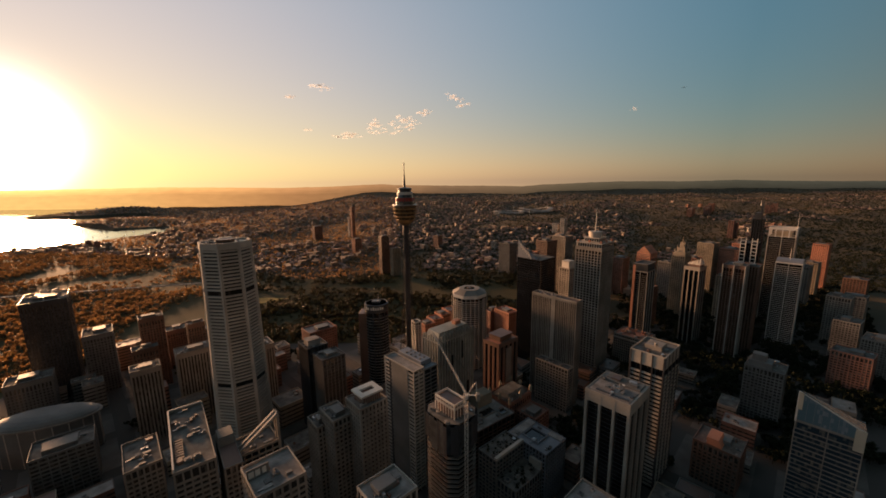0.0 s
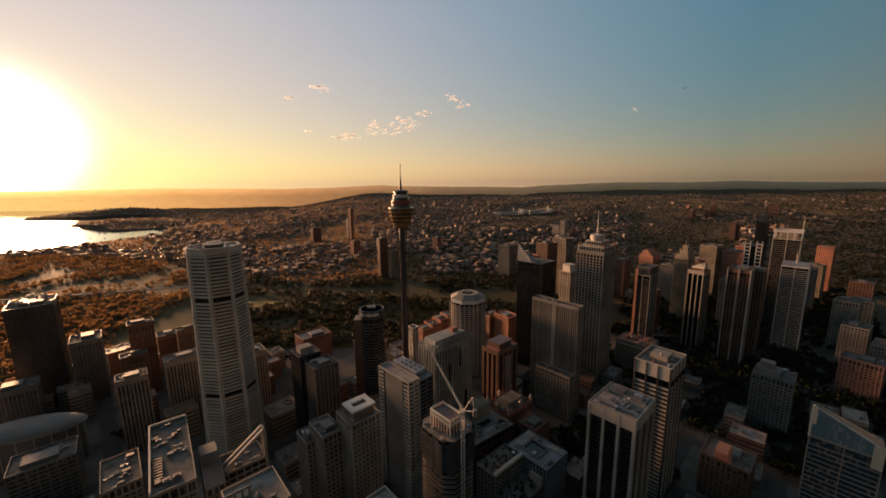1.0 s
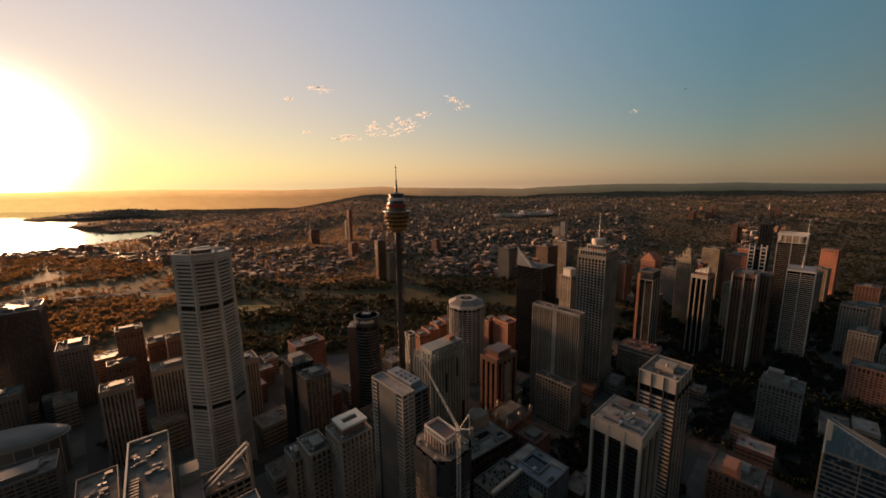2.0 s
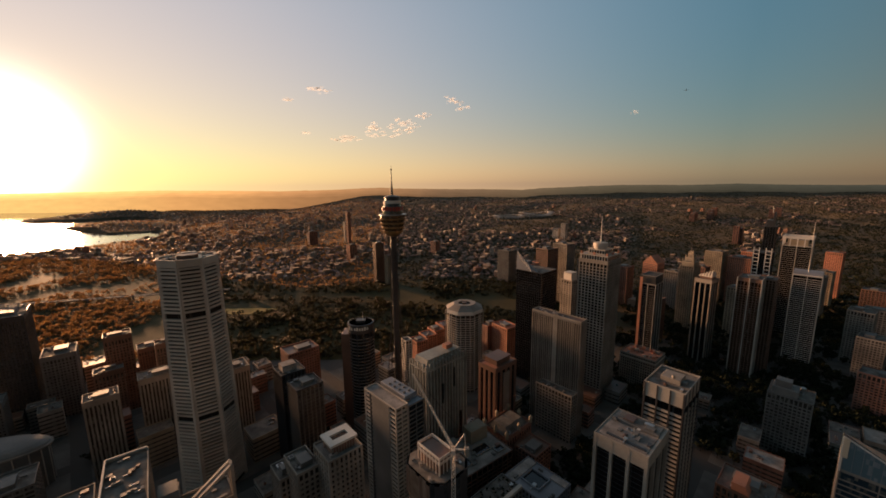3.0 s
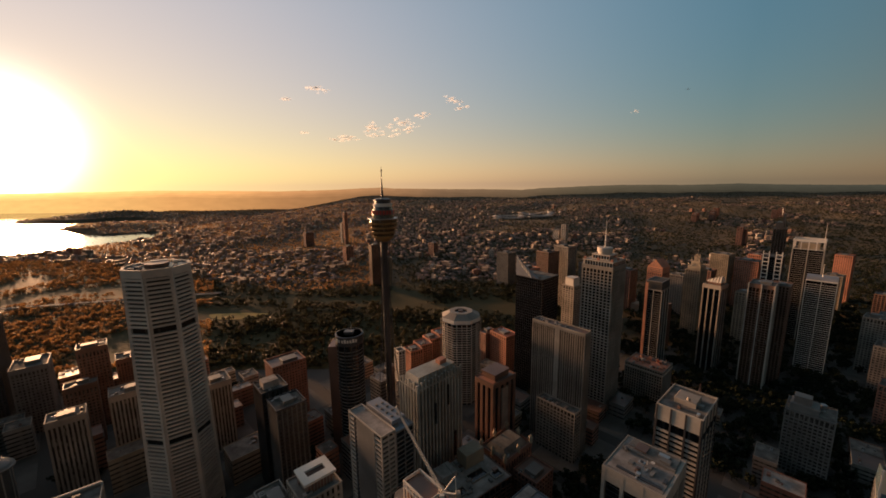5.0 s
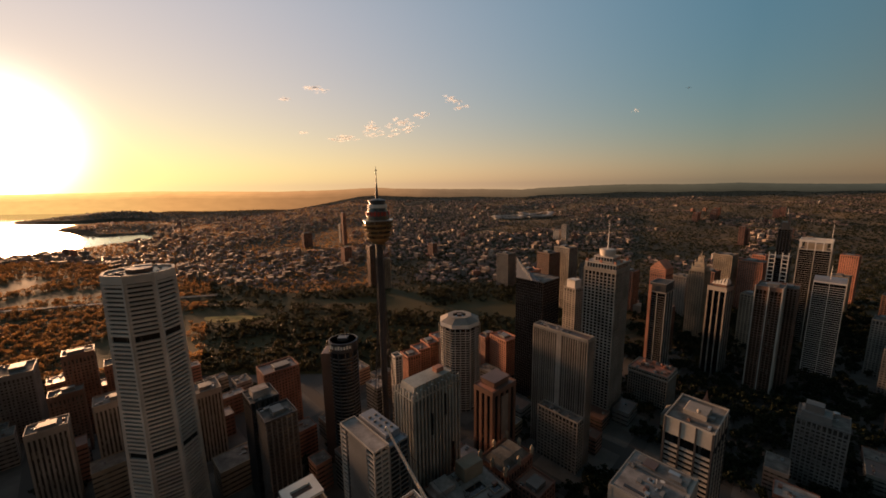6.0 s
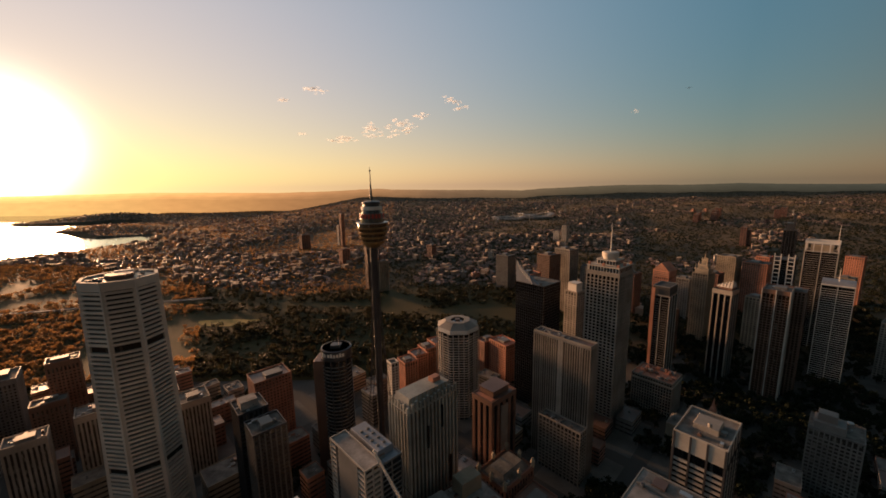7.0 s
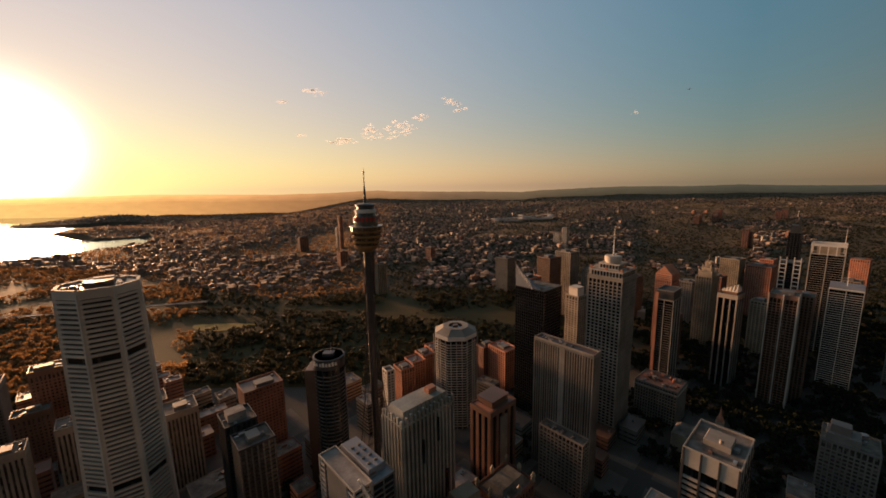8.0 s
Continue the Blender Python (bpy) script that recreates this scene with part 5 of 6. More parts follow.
# right side, south of the shopping street
t = tower("dark_block", 385, 388, 36, 34, 66, wall="grey", floor=3.7, band=1.3, bay=3.6, pier=1.0, gear=7, plant=False, crown=1.0, label="dark stone block with a stepped top")
part("upper_storey", Shape().box(-13, 6, -6, 15, 66, 73, c=0.3), M["grey"], t)
part("upper_storey", Shape().box(-9, 2, 0, 13, 73, 80, c=0.3), M["grey"], t)
part("roof_tank", Shape().lathe([(3, 66), (3, 70), (2.4, 70.4)], 14), M["steel"], t, at=(11, -8, 0))
t = tower("stone_hall", 303, 524, 48, 38, 46, wall="concrete", glass="black", floor=4.0, band=0.9, bay=3.1, pier=1.0, depth=1.1, gear=0, plant=False, label="pale stone block with columned fronts", roof="orange", category="old building")
clutter = random.Random(33)
part("cornice", Shape().tube(rect(39.4, 49.4), rect(36, 46), 41.5, 42.6), M["pale"], t, "pale stone cornice")
for k in range(34):
    w, d, q = clutter.uniform(1.5, 6), clutter.uniform(1.5, 5), clutter.uniform(0.8, 4.5)
    part("roof_unit", Shape().prism(rect(w, d), 0, q, top=rect(w * clutter.uniform(0.4, 1), d)), M[clutter.choice(("orange", "brick", "orange", "brown", "light_roof"))], t, at=(clutter.uniform(-15, 15), clutter.uniform(-20, 20), 45.95), turn=clutter.choice((0, 0, 45, 20)))
t = tower("slim_banded_tower", 352, 622, 24, 36, 128, wall="concrete", glass="black", floor=3.6, band=0.5, bay=11, pier=0.5, pier_mat="white", gear=2, plant=False, label="slim dark tower with thin white bands")
part("cap", Shape().box(-17, 17, -11, 11, 128, 142, c=0.3), M["asphalt"], t)
part("cap_rim", Shape().tube(rect(35, 23), rect(33, 21), 141.6, 142.8), M["grey"], t)
# orange strip paints the low sun along the tower's left edge
part("side_fin", Shape().box(-18.9, -18.1, 8, 12, 0, 139, c=0), M["orange"], t, "orange strip painted as a sunlit edge")
t = tower("gabled_tower", 418, 735, 27, 28, 128, wall="orange", floor=3.6, band=1.5, bay=4, pier=1.4, gear=0, plant=False, turn=34.0, label="terracotta tower with a pointed top lit by sun", crown=1)
part("gable_roof", Shape().add([(-14, -13.5, 128), (14, -13.5, 128), (14, 13.5, 128), (-14, 13.5, 128), (-14, -13.5, 139), (14, -13.5, 139), (14, 13.5, 139), (-14, 13.5, 139), (-14, 0, 153), (14, 0, 153)],
                               [(0, 1, 5, 4), (1, 2, 6, 9, 5), (2, 3, 7, 6), (3, 0, 4, 8, 7), (4, 5, 9, 8), (6, 7, 8, 9)]), M["orange"], t)
for i in range(7):
    w = 12.6 * (1 - i / 7.5)
    part("gable_rib", Shape().box(-14.6, -13.9, -w, w, 139.4 + i * 1.85, 140.3 + i * 1.85), M["brown"], t)
for i in range(3):
    part("gable_rib", Shape().box(-14.6, -13.9, -12.6, 12.6, 129.5 + i * 3.0, 130.7 + i * 3.0), M["dark"], t)
t = tower("spired_tower", 500, 752, 26, 30, 128, wall="stone", floor=3.6, band=1.2, bay=4.4, pier=1.6, depth=0.9, gear=0, plant=False, turn=34.0, label="sandstone tower with stepped pinnacles", crown=1)
for k, (w, z0, z1) in enumerate(((22, 128, 136), (15, 136, 144), (8, 144, 151))):
    part("crown_step", Shape().box(-w / 2, w / 2, -w / 2, w / 2, z0, z1, c=0.3), M["stone"], t)
    for sx in (-1, 1):
        for sy in (-1, 1):
            part("pinnacle", Shape().lathe([(1.0, z1), (0.8, z1 + 3), (0.1, z1 + 7)], 6), M["stone"], t, at=(sx * (w / 2 - 1), sy * (w / 2 - 1), 0))
part("spire", Shape().lathe([(0.9, 151), (0.2, 168)], 8), M["stone"], t)
t = tower("white_crest_tower", 434, 612, 24, 27, 137, wall="concrete", glass="black", floor=3.6, bay=8.0, pier=1.5, depth=1.2, bands=False, gear=0, plant=False, turn=34.0, top_band=5.0, label="stone tower with dark upright bays and a folded white crest")
part("crest_base", Shape().box(-4, 11, -8, 9, 136.9, 142, c=0.3), M["brown"], t)
for i in range(5):
    part("crest_plate", Shape().add([(-6, -9 + i * 4, 141), (12, -9 + i * 4, 141), (12, -5.6 + i * 4, 141), (-6, -5.6 + i * 4, 141), (-6, -9.6 + i * 4, 153 - 2 * i), (12, -7 + i * 4, 147 - 1.4 * i), (-6, -8.8 + i * 4, 153 - 2 * i), (12, -6.2 + i * 4, 147 - 1.4 * i)],
                                    [(0, 1, 5, 4), (2, 3, 6, 7), (4, 5, 7, 6), (0, 4, 6, 3), (1, 2, 7, 5)]), M["white"], t, "white folded plate")
tower("square_tower", 672, 908, 36, 38, 126, wall="stone", floor=3.7, band=1.5, bay=4, pier=1.2, gear=4, crown=2, turn=34.0, label="pale square tower far along the avenue")
tower("square_tower", 712, 872, 44, 40, 116, wall="orange", floor=3.7, band=1.5, bay=4, pier=1.2, gear=5, crown=3, turn=34.0, label="orange sunlit tower with a roof rail")
tower("square_tower", 748, 910, 24, 26, 124, wall="orange", floor=3.7, band=1.6, bay=4, pier=1.4, gear=3, turn=34.0, label="red brick tower behind others")
t = tower("finned_tower", 466, 558, 28, 38, 151, wall="brown", glass="bronze", floor=3.6, band=0.8, bay=4.2, pier=0.7, gear=5, crown=2, top_band=4, label="dark apartment tower with white edge fins")
for x in (-19.2, -7, 7, 19.2):
    part("edge_fin", Shape().box(x - 0.6, x + 0.6, -15.2, -14.0, 0, 153, c=0), M["pale"], t, "pale upright fin")
for y in (-14, 0, 14.2):
    part("edge_fin", Shape().box(-20.2, -19.0, y - 0.6, y + 0.6, 0, 153, c=0), M["pale"], t, "pale upright fin")
t = tower("finned_tower", 494, 566, 24, 32, 148, wall="brown", glass="bronze", floor=3.6, band=0.8, bay=4.2, pier=1.5, gear=3, crown=2, label="dark apartment tower beside its twin")
t = tower("curved_banded_tower", 594, 598, 34, 34, 144, wall="white", glass="black", floor=3.3, band=0.6, bay=40, pier=0.6, gear=0, plant=False, label="apartment tower with white balcony bands and a barrel roof", category="apartments")
s = Shape()
arc = [(17 * math.cos(math.pi * k / 12), 144 + 7 * math.sin(math.pi * k / 12)) for k in range(13)]
s.add([(x, -17, z) for x, z in arc] + [(x, 17, z) for x, z in arc], [(k, k + 1, 14 + k, 13 + k) for k in range(12)] + [tuple(range(13))[::-1], tuple(range(13, 26))] + [(0, 13, 25, 12)])
part("barrel_roof", s, M["blue"], t)
part("mast", Shape().lathe([(0.5, 150), (0.2, 170)], 6), M["white"], t, at=(-12, 0, 0))
t = tower("open_crown_tower", 682, 708, 42, 36, 172, wall="pale", glass="black", floor=3.8, band=0.42, bay=42, pier=1.2, gear=4, plant=False, label="tower with an open white frame on top")
part("crown_frame", Shape().tube(rect(36.5, 42.5), rect(33.5, 39.5), 186, 190), M["white"], t)
for x in (-17, -6, 6, 17):
    for y in (-20, 20):
        part("crown_post", Shape().box(x - 0.7, x + 0.7, y - 0.7, y + 0.7, 171, 187), M["white"], t)
for y in (-10, 0, 10):
    for x in (-17.5, 17.5):
        part("crown_post", Shape().box(x - 0.7, x + 0.7, y - 0.7, y + 0.7, 171, 187), M["white"], t)
part("plant_room", Shape().box(-11, 11, -14, 14, 172, 183), M["stone"], t)
part("mast", Shape().lathe([(0.6, 172), (0.25, 216)], 6), M["white"], t, at=(16, -18, 0))
t = tower("tall_residential_tower", 684, 790, 18, 32, 200, wall="dark", glass="black", floor=3.5, band=0.6, bay=5, pier=0.6, gear=0, plant=False, label="tallest apartment tower with a stepped narrow top", category="apartments")
part("upper_tower", Shape().box(-14, 2, -6, 6, 200, 214, c=0.2), M["dark"], t)
part("blade", Shape().box(-12, -6, -6.5, -3, 200, 230, c=0.2), M["dark"], t)
part("mast", Shape().lathe([(0.4, 228), (0.15, 242)], 6), M["steel"], t)
t = tower("framed_tower", 595, 692, 26, 34, 164, wall="dark", glass="black", floor=3.6, band=0.6, bay=8, pier=0.5, gear=2, plant=False, label="dark tower with white ladder frames")
for y in (-12.4, -4.6, 4.6, 12.4):
    part("ladder_post", Shape().box(-18.0, -17.1, y - 0.6, y + 0.6, 110, 174, c=0), M["white"], t)
for i in range(9):
    for y in (-12.4, 4.6):
        part("ladder_rung", Shape().box(-17.9, -17.2, y, y + 7.8, 113 + i * 6.9, 114.2 + i * 6.9, c=0), M["white"], t)
tower("orange_tower", 970, 918, 30, 30, 118, wall="orange", floor=3.6, band=1.7, bay=4, pier=1.5, gear=3, crown=1.5, turn=34.0, label="orange brick tower standing apart in full sun")
tower("end_block", 676, 590, 30, 30, 86, wall="concrete", floor=3.6, band=1.5, bay=4, pier=1.2, gear=4, crown=4, turn=34.0, label="grey apartment block with a sunlit top", category="apartments")
tower("end_block", 640, 540, 30, 34, 62, wall="concrete", floor=3.6, band=1.5, bay=4, pier=1.2, gear=5, turn=34.0, label="plain concrete apartment block", category="apartments")
tower("end_block", 560, 450, 40, 30, 50, wall="brick", floor=3.6, band=1.5, bay=4, pier=1.2, gear=5, turn=34.0, label="brick apartment block with small windows", category="apartments")
tower("end_block", 620, 480, 30, 40, 56, wall="concrete", floor=3.4, band=1.4, bay=3.4, pier=1.0, gear=5, turn=34.0, label="grey apartment block with gridded front", category="apartments")


def clock_tower(x, y):
    t = empty("clock_tower", x, y, 0, 45, "sandstone clock tower with a pointed roof", "clock tower")
    part("body", Shape().box(-4.5, 4.5, -4.5, 4.5, 0, 40, c=0.4), M["stone"], t)
    part("belfry", Shape().box(-3.6, 3.6, -3.6, 3.6, 40, 48, c=0.3), M["stone"], t)
    for k in range(4):
        part("clock_face", Shape().lathe([(1.8, 0), (1.8, 0.3), (1.5, 0.35)], 18), M["white"], t, at=(0, 0, 0)).matrix_basis = pose(0, 0, 0, 0, 0, 90 * k) @ pose(0, -4.5, 35, 90, 0, 0)
    part("dome", Shape().lathe([(3.4, 48), (3.0, 51), (1.6, 54), (1.0, 57), (0.2, 63)], 12), M["orange"], t)
    part("hall", Shape().box(-12, 12, 5, 40, 0, 22, c=0.4), M["stone"], t)
    part("hall_roof", Shape().prism([(-12, 5), (12, 5), (12, 40), (-12, 40)], 22, 28, top=[(-5, 11), (5, 11), (5, 34), (-5, 34)]), M["roof"], t)


clock_tower(313, 469)
TAKEN.append((grid_uv(313, 469)[0] - 15, grid_uv(313, 469)[0] + 15, grid_uv(313, 469)[1] - 8, grid_uv(313, 469)[1] + 42))

# behind the dark tower
tower("ribbed_tower", 198, 1090, 40, 34, 92, wall="grey", floor=3.7, band=1.3, bay=4.5, pier=1.6, gear=3, base=10, label="grey tower with upright ribs at the park's edge")
tower("ribbed_tower", 152, 640, 26, 24, 160, turn=34.0, wall="orange", floor=3.7, band=1.5, bay=4, pier=1.3, gear=3, label="orange stone tower catching the low sun")
for fx, fy, a, b, h, w in ((250, 880, 34, 36, 142, "brown"), (300, 900, 40, 30, 150, "concrete"), (340, 860, 34, 26, 118, "concrete"), (390, 930, 40, 30, 110, "brown"), (330, 1010, 34, 40, 92, "stone"), (440, 890, 30, 30, 96, "brick"),
                           (540, 860, 30, 30, 90, "concrete"), (600, 860, 26, 30, 100, "brick"), (480, 980, 36, 30, 76, "concrete"), (400, 690, 30, 26, 80, "brown"), (300, 700, 34, 30, 76, "concrete"), (560, 700, 26, 26, 96, "stone"),
                           (810, 800, 30, 34, 90, "concrete"), (850, 720, 34, 30, 80, "brown"), (760, 640, 30, 30, 70, "concrete"), (890, 860, 30, 34, 84, "stone"), (-186, 1110, 20, 26, 118, "brown"), (-150, 1090, 18, 26, 84, "stone")):
    tower("city_tower", fx, fy, a, b, h, wall=w, floor=3.8, band=1.4, bay=5.2, pier=1.3, depth=0.7, gear=3, base=0 if fy < 1000 else 8, turn=34.0, label=f"{w} city tower among others near the park")


# ---- smaller city blocks between the towers ----


def clear(u0, u1, v0, v1, gap=4.0):
    return all(u1 + gap < a or u0 - gap > b or v1 + gap < c or v0 - gap > d for a, b, c, d in TAKEN)


def low_block(x, y, a, b, h, wall):
    t = empty("low_rise_block", x, y, 0, 45, f"low {wall} city block with a flat cluttered roof", "building")
    part("body", Shape().box(-b / 2, b / 2, -a / 2, a / 2, 0, h, c=0.2), M[wall], t)
    n = max(2, int(h / 4.6))
    me = Shape().tube(rect(b + 0.16, a + 0.16), rect(b - 0.4, a - 0.4), 0, 1.7).mesh("window_band", M["glass"])
    for i in range(n):
        part("window_band", me, None, t, at=(0, 0, 1.2 + i * (h - 1.5) / n))
    part("parapet", Shape().tube(rect(b + 0.4, a + 0.4), rect(b - 0.6, a - 0.6), h - 0.4, h + 1.0), M[wall], t)
    part("roof", Shape().box(-b / 2 + 0.4, b / 2 - 0.4, -a / 2 + 0.4, a / 2 - 0.4, h, h + 0.15, c=0), M[rng.choice(("roof", "light_roof", "brown", "roof"))], t)
    roof_gear(t, b, a, h + 0.15, rng.randint(1, 3))
    TAKEN.append((grid_uv(x, y)[0] - b / 2, grid_uv(x, y)[0] + b / 2, grid_uv(x, y)[1] - a / 2, grid_uv(x, y)[1] + a / 2))


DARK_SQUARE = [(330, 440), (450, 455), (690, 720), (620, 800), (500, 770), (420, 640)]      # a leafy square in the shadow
PAVED = []
made = 0
for bu in range(-2, 12):
    for bv in range(-5, 11):
        u0, v0 = bu * 92.0 + 20, bv * 78.0 + 12        # one street block
        cx, cy = (u0 + 38 - v0 - 31) / math.sqrt(2), (u0 + 38 + v0 + 31) / math.sqrt(2)
        if cy < 150 or cy > 860 or abs(cx) > 0.95 * cy + 120 or inside(PARK, cx, cy):
            continue
        if inside(DARK_SQUARE, cx, cy):
            continue
        PAVED.append((u0, u0 + 76, v0, v0 + 62))
        for k in range(10):
            a, b = rng.uniform(16, 30), rng.uniform(16, 34)
            u, v = rng.uniform(u0 + b / 2 + 2, u0 + 74 - b / 2), rng.uniform(v0 + a / 2 + 2, v0 + 60 - a / 2)
            if clear(u - b / 2, u + b / 2, v - a / 2, v + a / 2, 2.0) and made < 84:
                x, y = (u - v) / math.sqrt(2), (u + v) / math.sqrt(2)
                low_block(x, y, a, b, rng.uniform(14, 40) if x < 120 else rng.uniform(9, 24), rng.choice(("concrete", "brick", "stone", "brown", "grey", "brown")))
                made += 1
left = random.Random(61)
made = 0
for k in range(900):
    x, y = left.uniform(-560, -200), left.uniform(250, 620)
    a, b = left.uniform(14, 26), left.uniform(16, 30)
    u, v = grid_uv(x, y)
    if made < 18 and not inside(PARK, x, y) and clear(u - b / 2, u + b / 2, v - a / 2, v + a / 2, 5.0):
        low_block(x, y, a, b, left.uniform(12, 42), left.choice(("brown", "concrete", "brick", "grey")))
        made += 1
s = Shape()
for u0, u1, v0, v1 in PAVED:
    s.prism([((u - v) / math.sqrt(2), (u + v) / math.sqrt(2)) for u, v in ((u0, v0), (u1, v0), (u1, v1), (u0, v1))], -0.3, 0.16)
tagged(new("pavement", s.mesh("pavement", M["paving"])), "raised paved street blocks with kerbs", "pavement", kind="structure")

# ---- suburbs ----


def scatter(n, y0, y1, spread, seed, test, power=1.0):
    r = random.Random(seed)
    out = []
    while len(out) < n:
        y = y0 + (y1 - y0) * r.random() ** power
        x = r.uniform(-1, 1) * (spread * y + 150)
        if test(x, y):
            out.append((x, y, r))
    return out


def dry(x, y):
    return not any(inside(WATER, x + dx, y + dy) for dx, dy in ((0, 0), (25, 0), (-25, 0), (0, 25), (0, -25)))


def built_up(x, y):
    if not dry(x, y) or inside(PARK, x, y) or (y < 1150 and -1300 < x < 180):
        return False
    if (y < 880 and abs(x) < 1150) or (x > 0.85 * y and y < 1700):
        return False
    return noise.noise(Vector((x * 0.0025, y * 0.0025, 9.0))) > (-0.25 if x < 0.15 * y else 0.12 if x > 0.5 * y else -0.05)


def houses():
    s = Shape()
    for x, y, r in scatter(12500, 900, 4300, 1.25, 11, built_up, 1.25):
        z = land(x, y)
        w, d, h = r.uniform(5, 9), r.uniform(7, 14), r.uniform(3.2, 6.5)
        if r.random() < (0.12 if y < 2300 else 0.08):
            w, d, h = r.uniform(9, 16), r.uniform(12, 26), r.uniform(8, 17)
        th = radians(r.choice((20, 45, 45, 60, -30)) + r.choice((0, 90)))
        c, sn = math.cos(th), math.sin(th)

        def turned(px, py, pz):
            return (x + px * c - py * sn, y + px * sn + py * c, z + pz)
        k = [(-w / 2, -d / 2), (w / 2, -d / 2), (w / 2, d / 2), (-w / 2, d / 2)]
        s.add([turned(p, q, -3) for p, q in k] + [turned(p, q, h) for p, q in k], [(0, 1, 5, 4), (1, 2, 6, 5), (2, 3, 7, 6), (3, 0, 4, 7), (4, 5, 6, 7)], 0)
        if h < 10:
            e = 0.6
            k = [(-w / 2 - e, -d / 2 - e), (w / 2 + e, -d / 2 - e), (w / 2 + e, d / 2 + e), (-w / 2 - e, d / 2 + e)]
            s.add([turned(p, q, h - 0.1) for p, q in k] + [turned(0, -d / 2 + w * 0.4, h + w * 0.28), turned(0, d / 2 - w * 0.4, h + w * 0.28)], [(0, 1, 4), (1, 2, 5, 4), (2, 3, 5), (3, 0, 4, 5)], 1)
    return s


def bare_mesh(name, s, *materials, smooth=False):
    me = bpy.data.meshes.new(name)
    me.from_pydata(s.v, [], s.f)
    for m in materials:
        me.materials.append(m)
    me.polygons.foreach_set("material_index", s.mi)
    me.polygons.foreach_set("use_smooth", [smooth] * len(s.f))
    return me


tagged(new("suburban_houses", bare_mesh("suburban_houses", houses(), M["house_wall"], M["house_roof"])), "thousands of small suburban houses with tiled roofs", "houses", kind="stuff")

# taller blocks standing out of the suburbs
for x, y, r in scatter(96, 1180, 3400, 0.95, 5, lambda x, y: built_up(x, y), 0.9):
    w, d, h = r.uniform(12, 26), r.uniform(12, 20), r.uniform(12, 32)
    wall = r.choice(("pale", "brick", "orange", "concrete", "stone"))
    t = empty("apartment_block", x, y, land(x, y) - 3, r.choice((20, 45, 70, -30)), f"{wall} apartment block rising above suburban houses", "apartments")
    part("body", Shape().box(-w / 2, w / 2, -d / 2, d / 2, 0, h, c=0.2), M[wall], t)
    n = int(h / 4.5)
    me = Shape().tube(rect(w + 0.3, d + 0.3), rect(w - 0.4, d - 0.4), 0, 1.6).mesh("window_band", M["glass"])
    for i in range(n):
        part("window_band", me, None, t, at=(0, 0, 4 + i * 4.5))
    part("lift_house", Shape().box(-3, 3, -2.5, 2.5, h, h + 4), M[wall], t)
for fx, fy, a, b, h in ((-430, 1760, 16, 16, 148), (-452, 1790, 14, 22, 96), (580, 1764, 22, 26, 80), (-603, 1736, 26, 40, 66), (1281, 1626, 20, 30, 82), (560, 1800, 30, 30, 50), (1310, 1640, 30, 24, 70), (-340, 1420, 26, 30, 60), (-20, 1500, 30, 24, 54),
                        (1720, 2400, 30, 60, 50), (1780, 2480, 26, 60, 54), (1860, 2564, 26, 50, 60), (1640, 2440, 26, 50, 46), (1580, 2360, 26, 40, 50), (2200, 2500, 26, 40, 60), (2300, 2560, 30, 40, 66)):
    wall = rng.choice(("pale", "orange", "brick"))
    tower("far_tower", fx, fy, a, b, h, wall=wall, floor=5, band=2.2, bay=9, pier=2.5, gear=0, plant=True, base=land(fx, fy) - 4, label=f"distant {wall} apartment tower on the rise", category="apartments")


def stadium(x, y, rx, ry, high, wave, label):
    """A bowl of stands under a roof ring that rises and dips as it goes round."""
    t = empty("stadium", x, y, land(x, y) - 2, 10, label, "stadium")
    n = 48
    ring = [(math.cos(2 * math.pi * k / n), math.sin(2 * math.pi * k / n), high + wave * math.cos(4 * math.pi * k / n)) for k in range(n)]
    part("stand", Shape().tube([(rx * p, ry * q) for p, q, z in ring], [(rx * 0.6 * p, ry * 0.6 * q) for p, q, z in ring], 0, high * 0.45), M["grey"], t)
    rows = ((1.04, 0.0), (1.04, 1.6), (0.9, 4.2), (0.72, 1.2), (0.72, 0.0))
    s = Shape()
    s.add([(rx * p * m, ry * q * m, z + dz) for m, dz in rows for p, q, z in ring], [(j * n + k, j * n + (k + 1) % n, (j + 1) % 5 * n + (k + 1) % n, (j + 1) % 5 * n + k) for j in range(5) for k in range(n)])
    part("canopy", s, M["worn"], t, "pale stadium roof")
    for k in range(0, n, 2):
        p, q, z = ring[k]
        part("column", Shape().bar((rx * p, ry * q, 0), (rx * p, ry * q, z + 0.4), 2.0), M["concrete"], t)
    for k in range(4):
        part("light_mast", Shape().bar((rx * 1.1 * (1, -1, -1, 1)[k], ry * 0.9 * (1, 1, -1, -1)[k], 0), (rx * 1.1 * (1, -1, -1, 1)[k], ry * 0.9 * (1, 1, -1, -1)[k], high + 22), 1.6), M["steel"], t)


stadium(690, 2760, 125, 105, 24, 9, "distant stadium with a waving pale roof ring")
stadium(470, 2640, 110, 90, 17, 3, "distant cricket ground with low pale stands")

# ---- trees ----


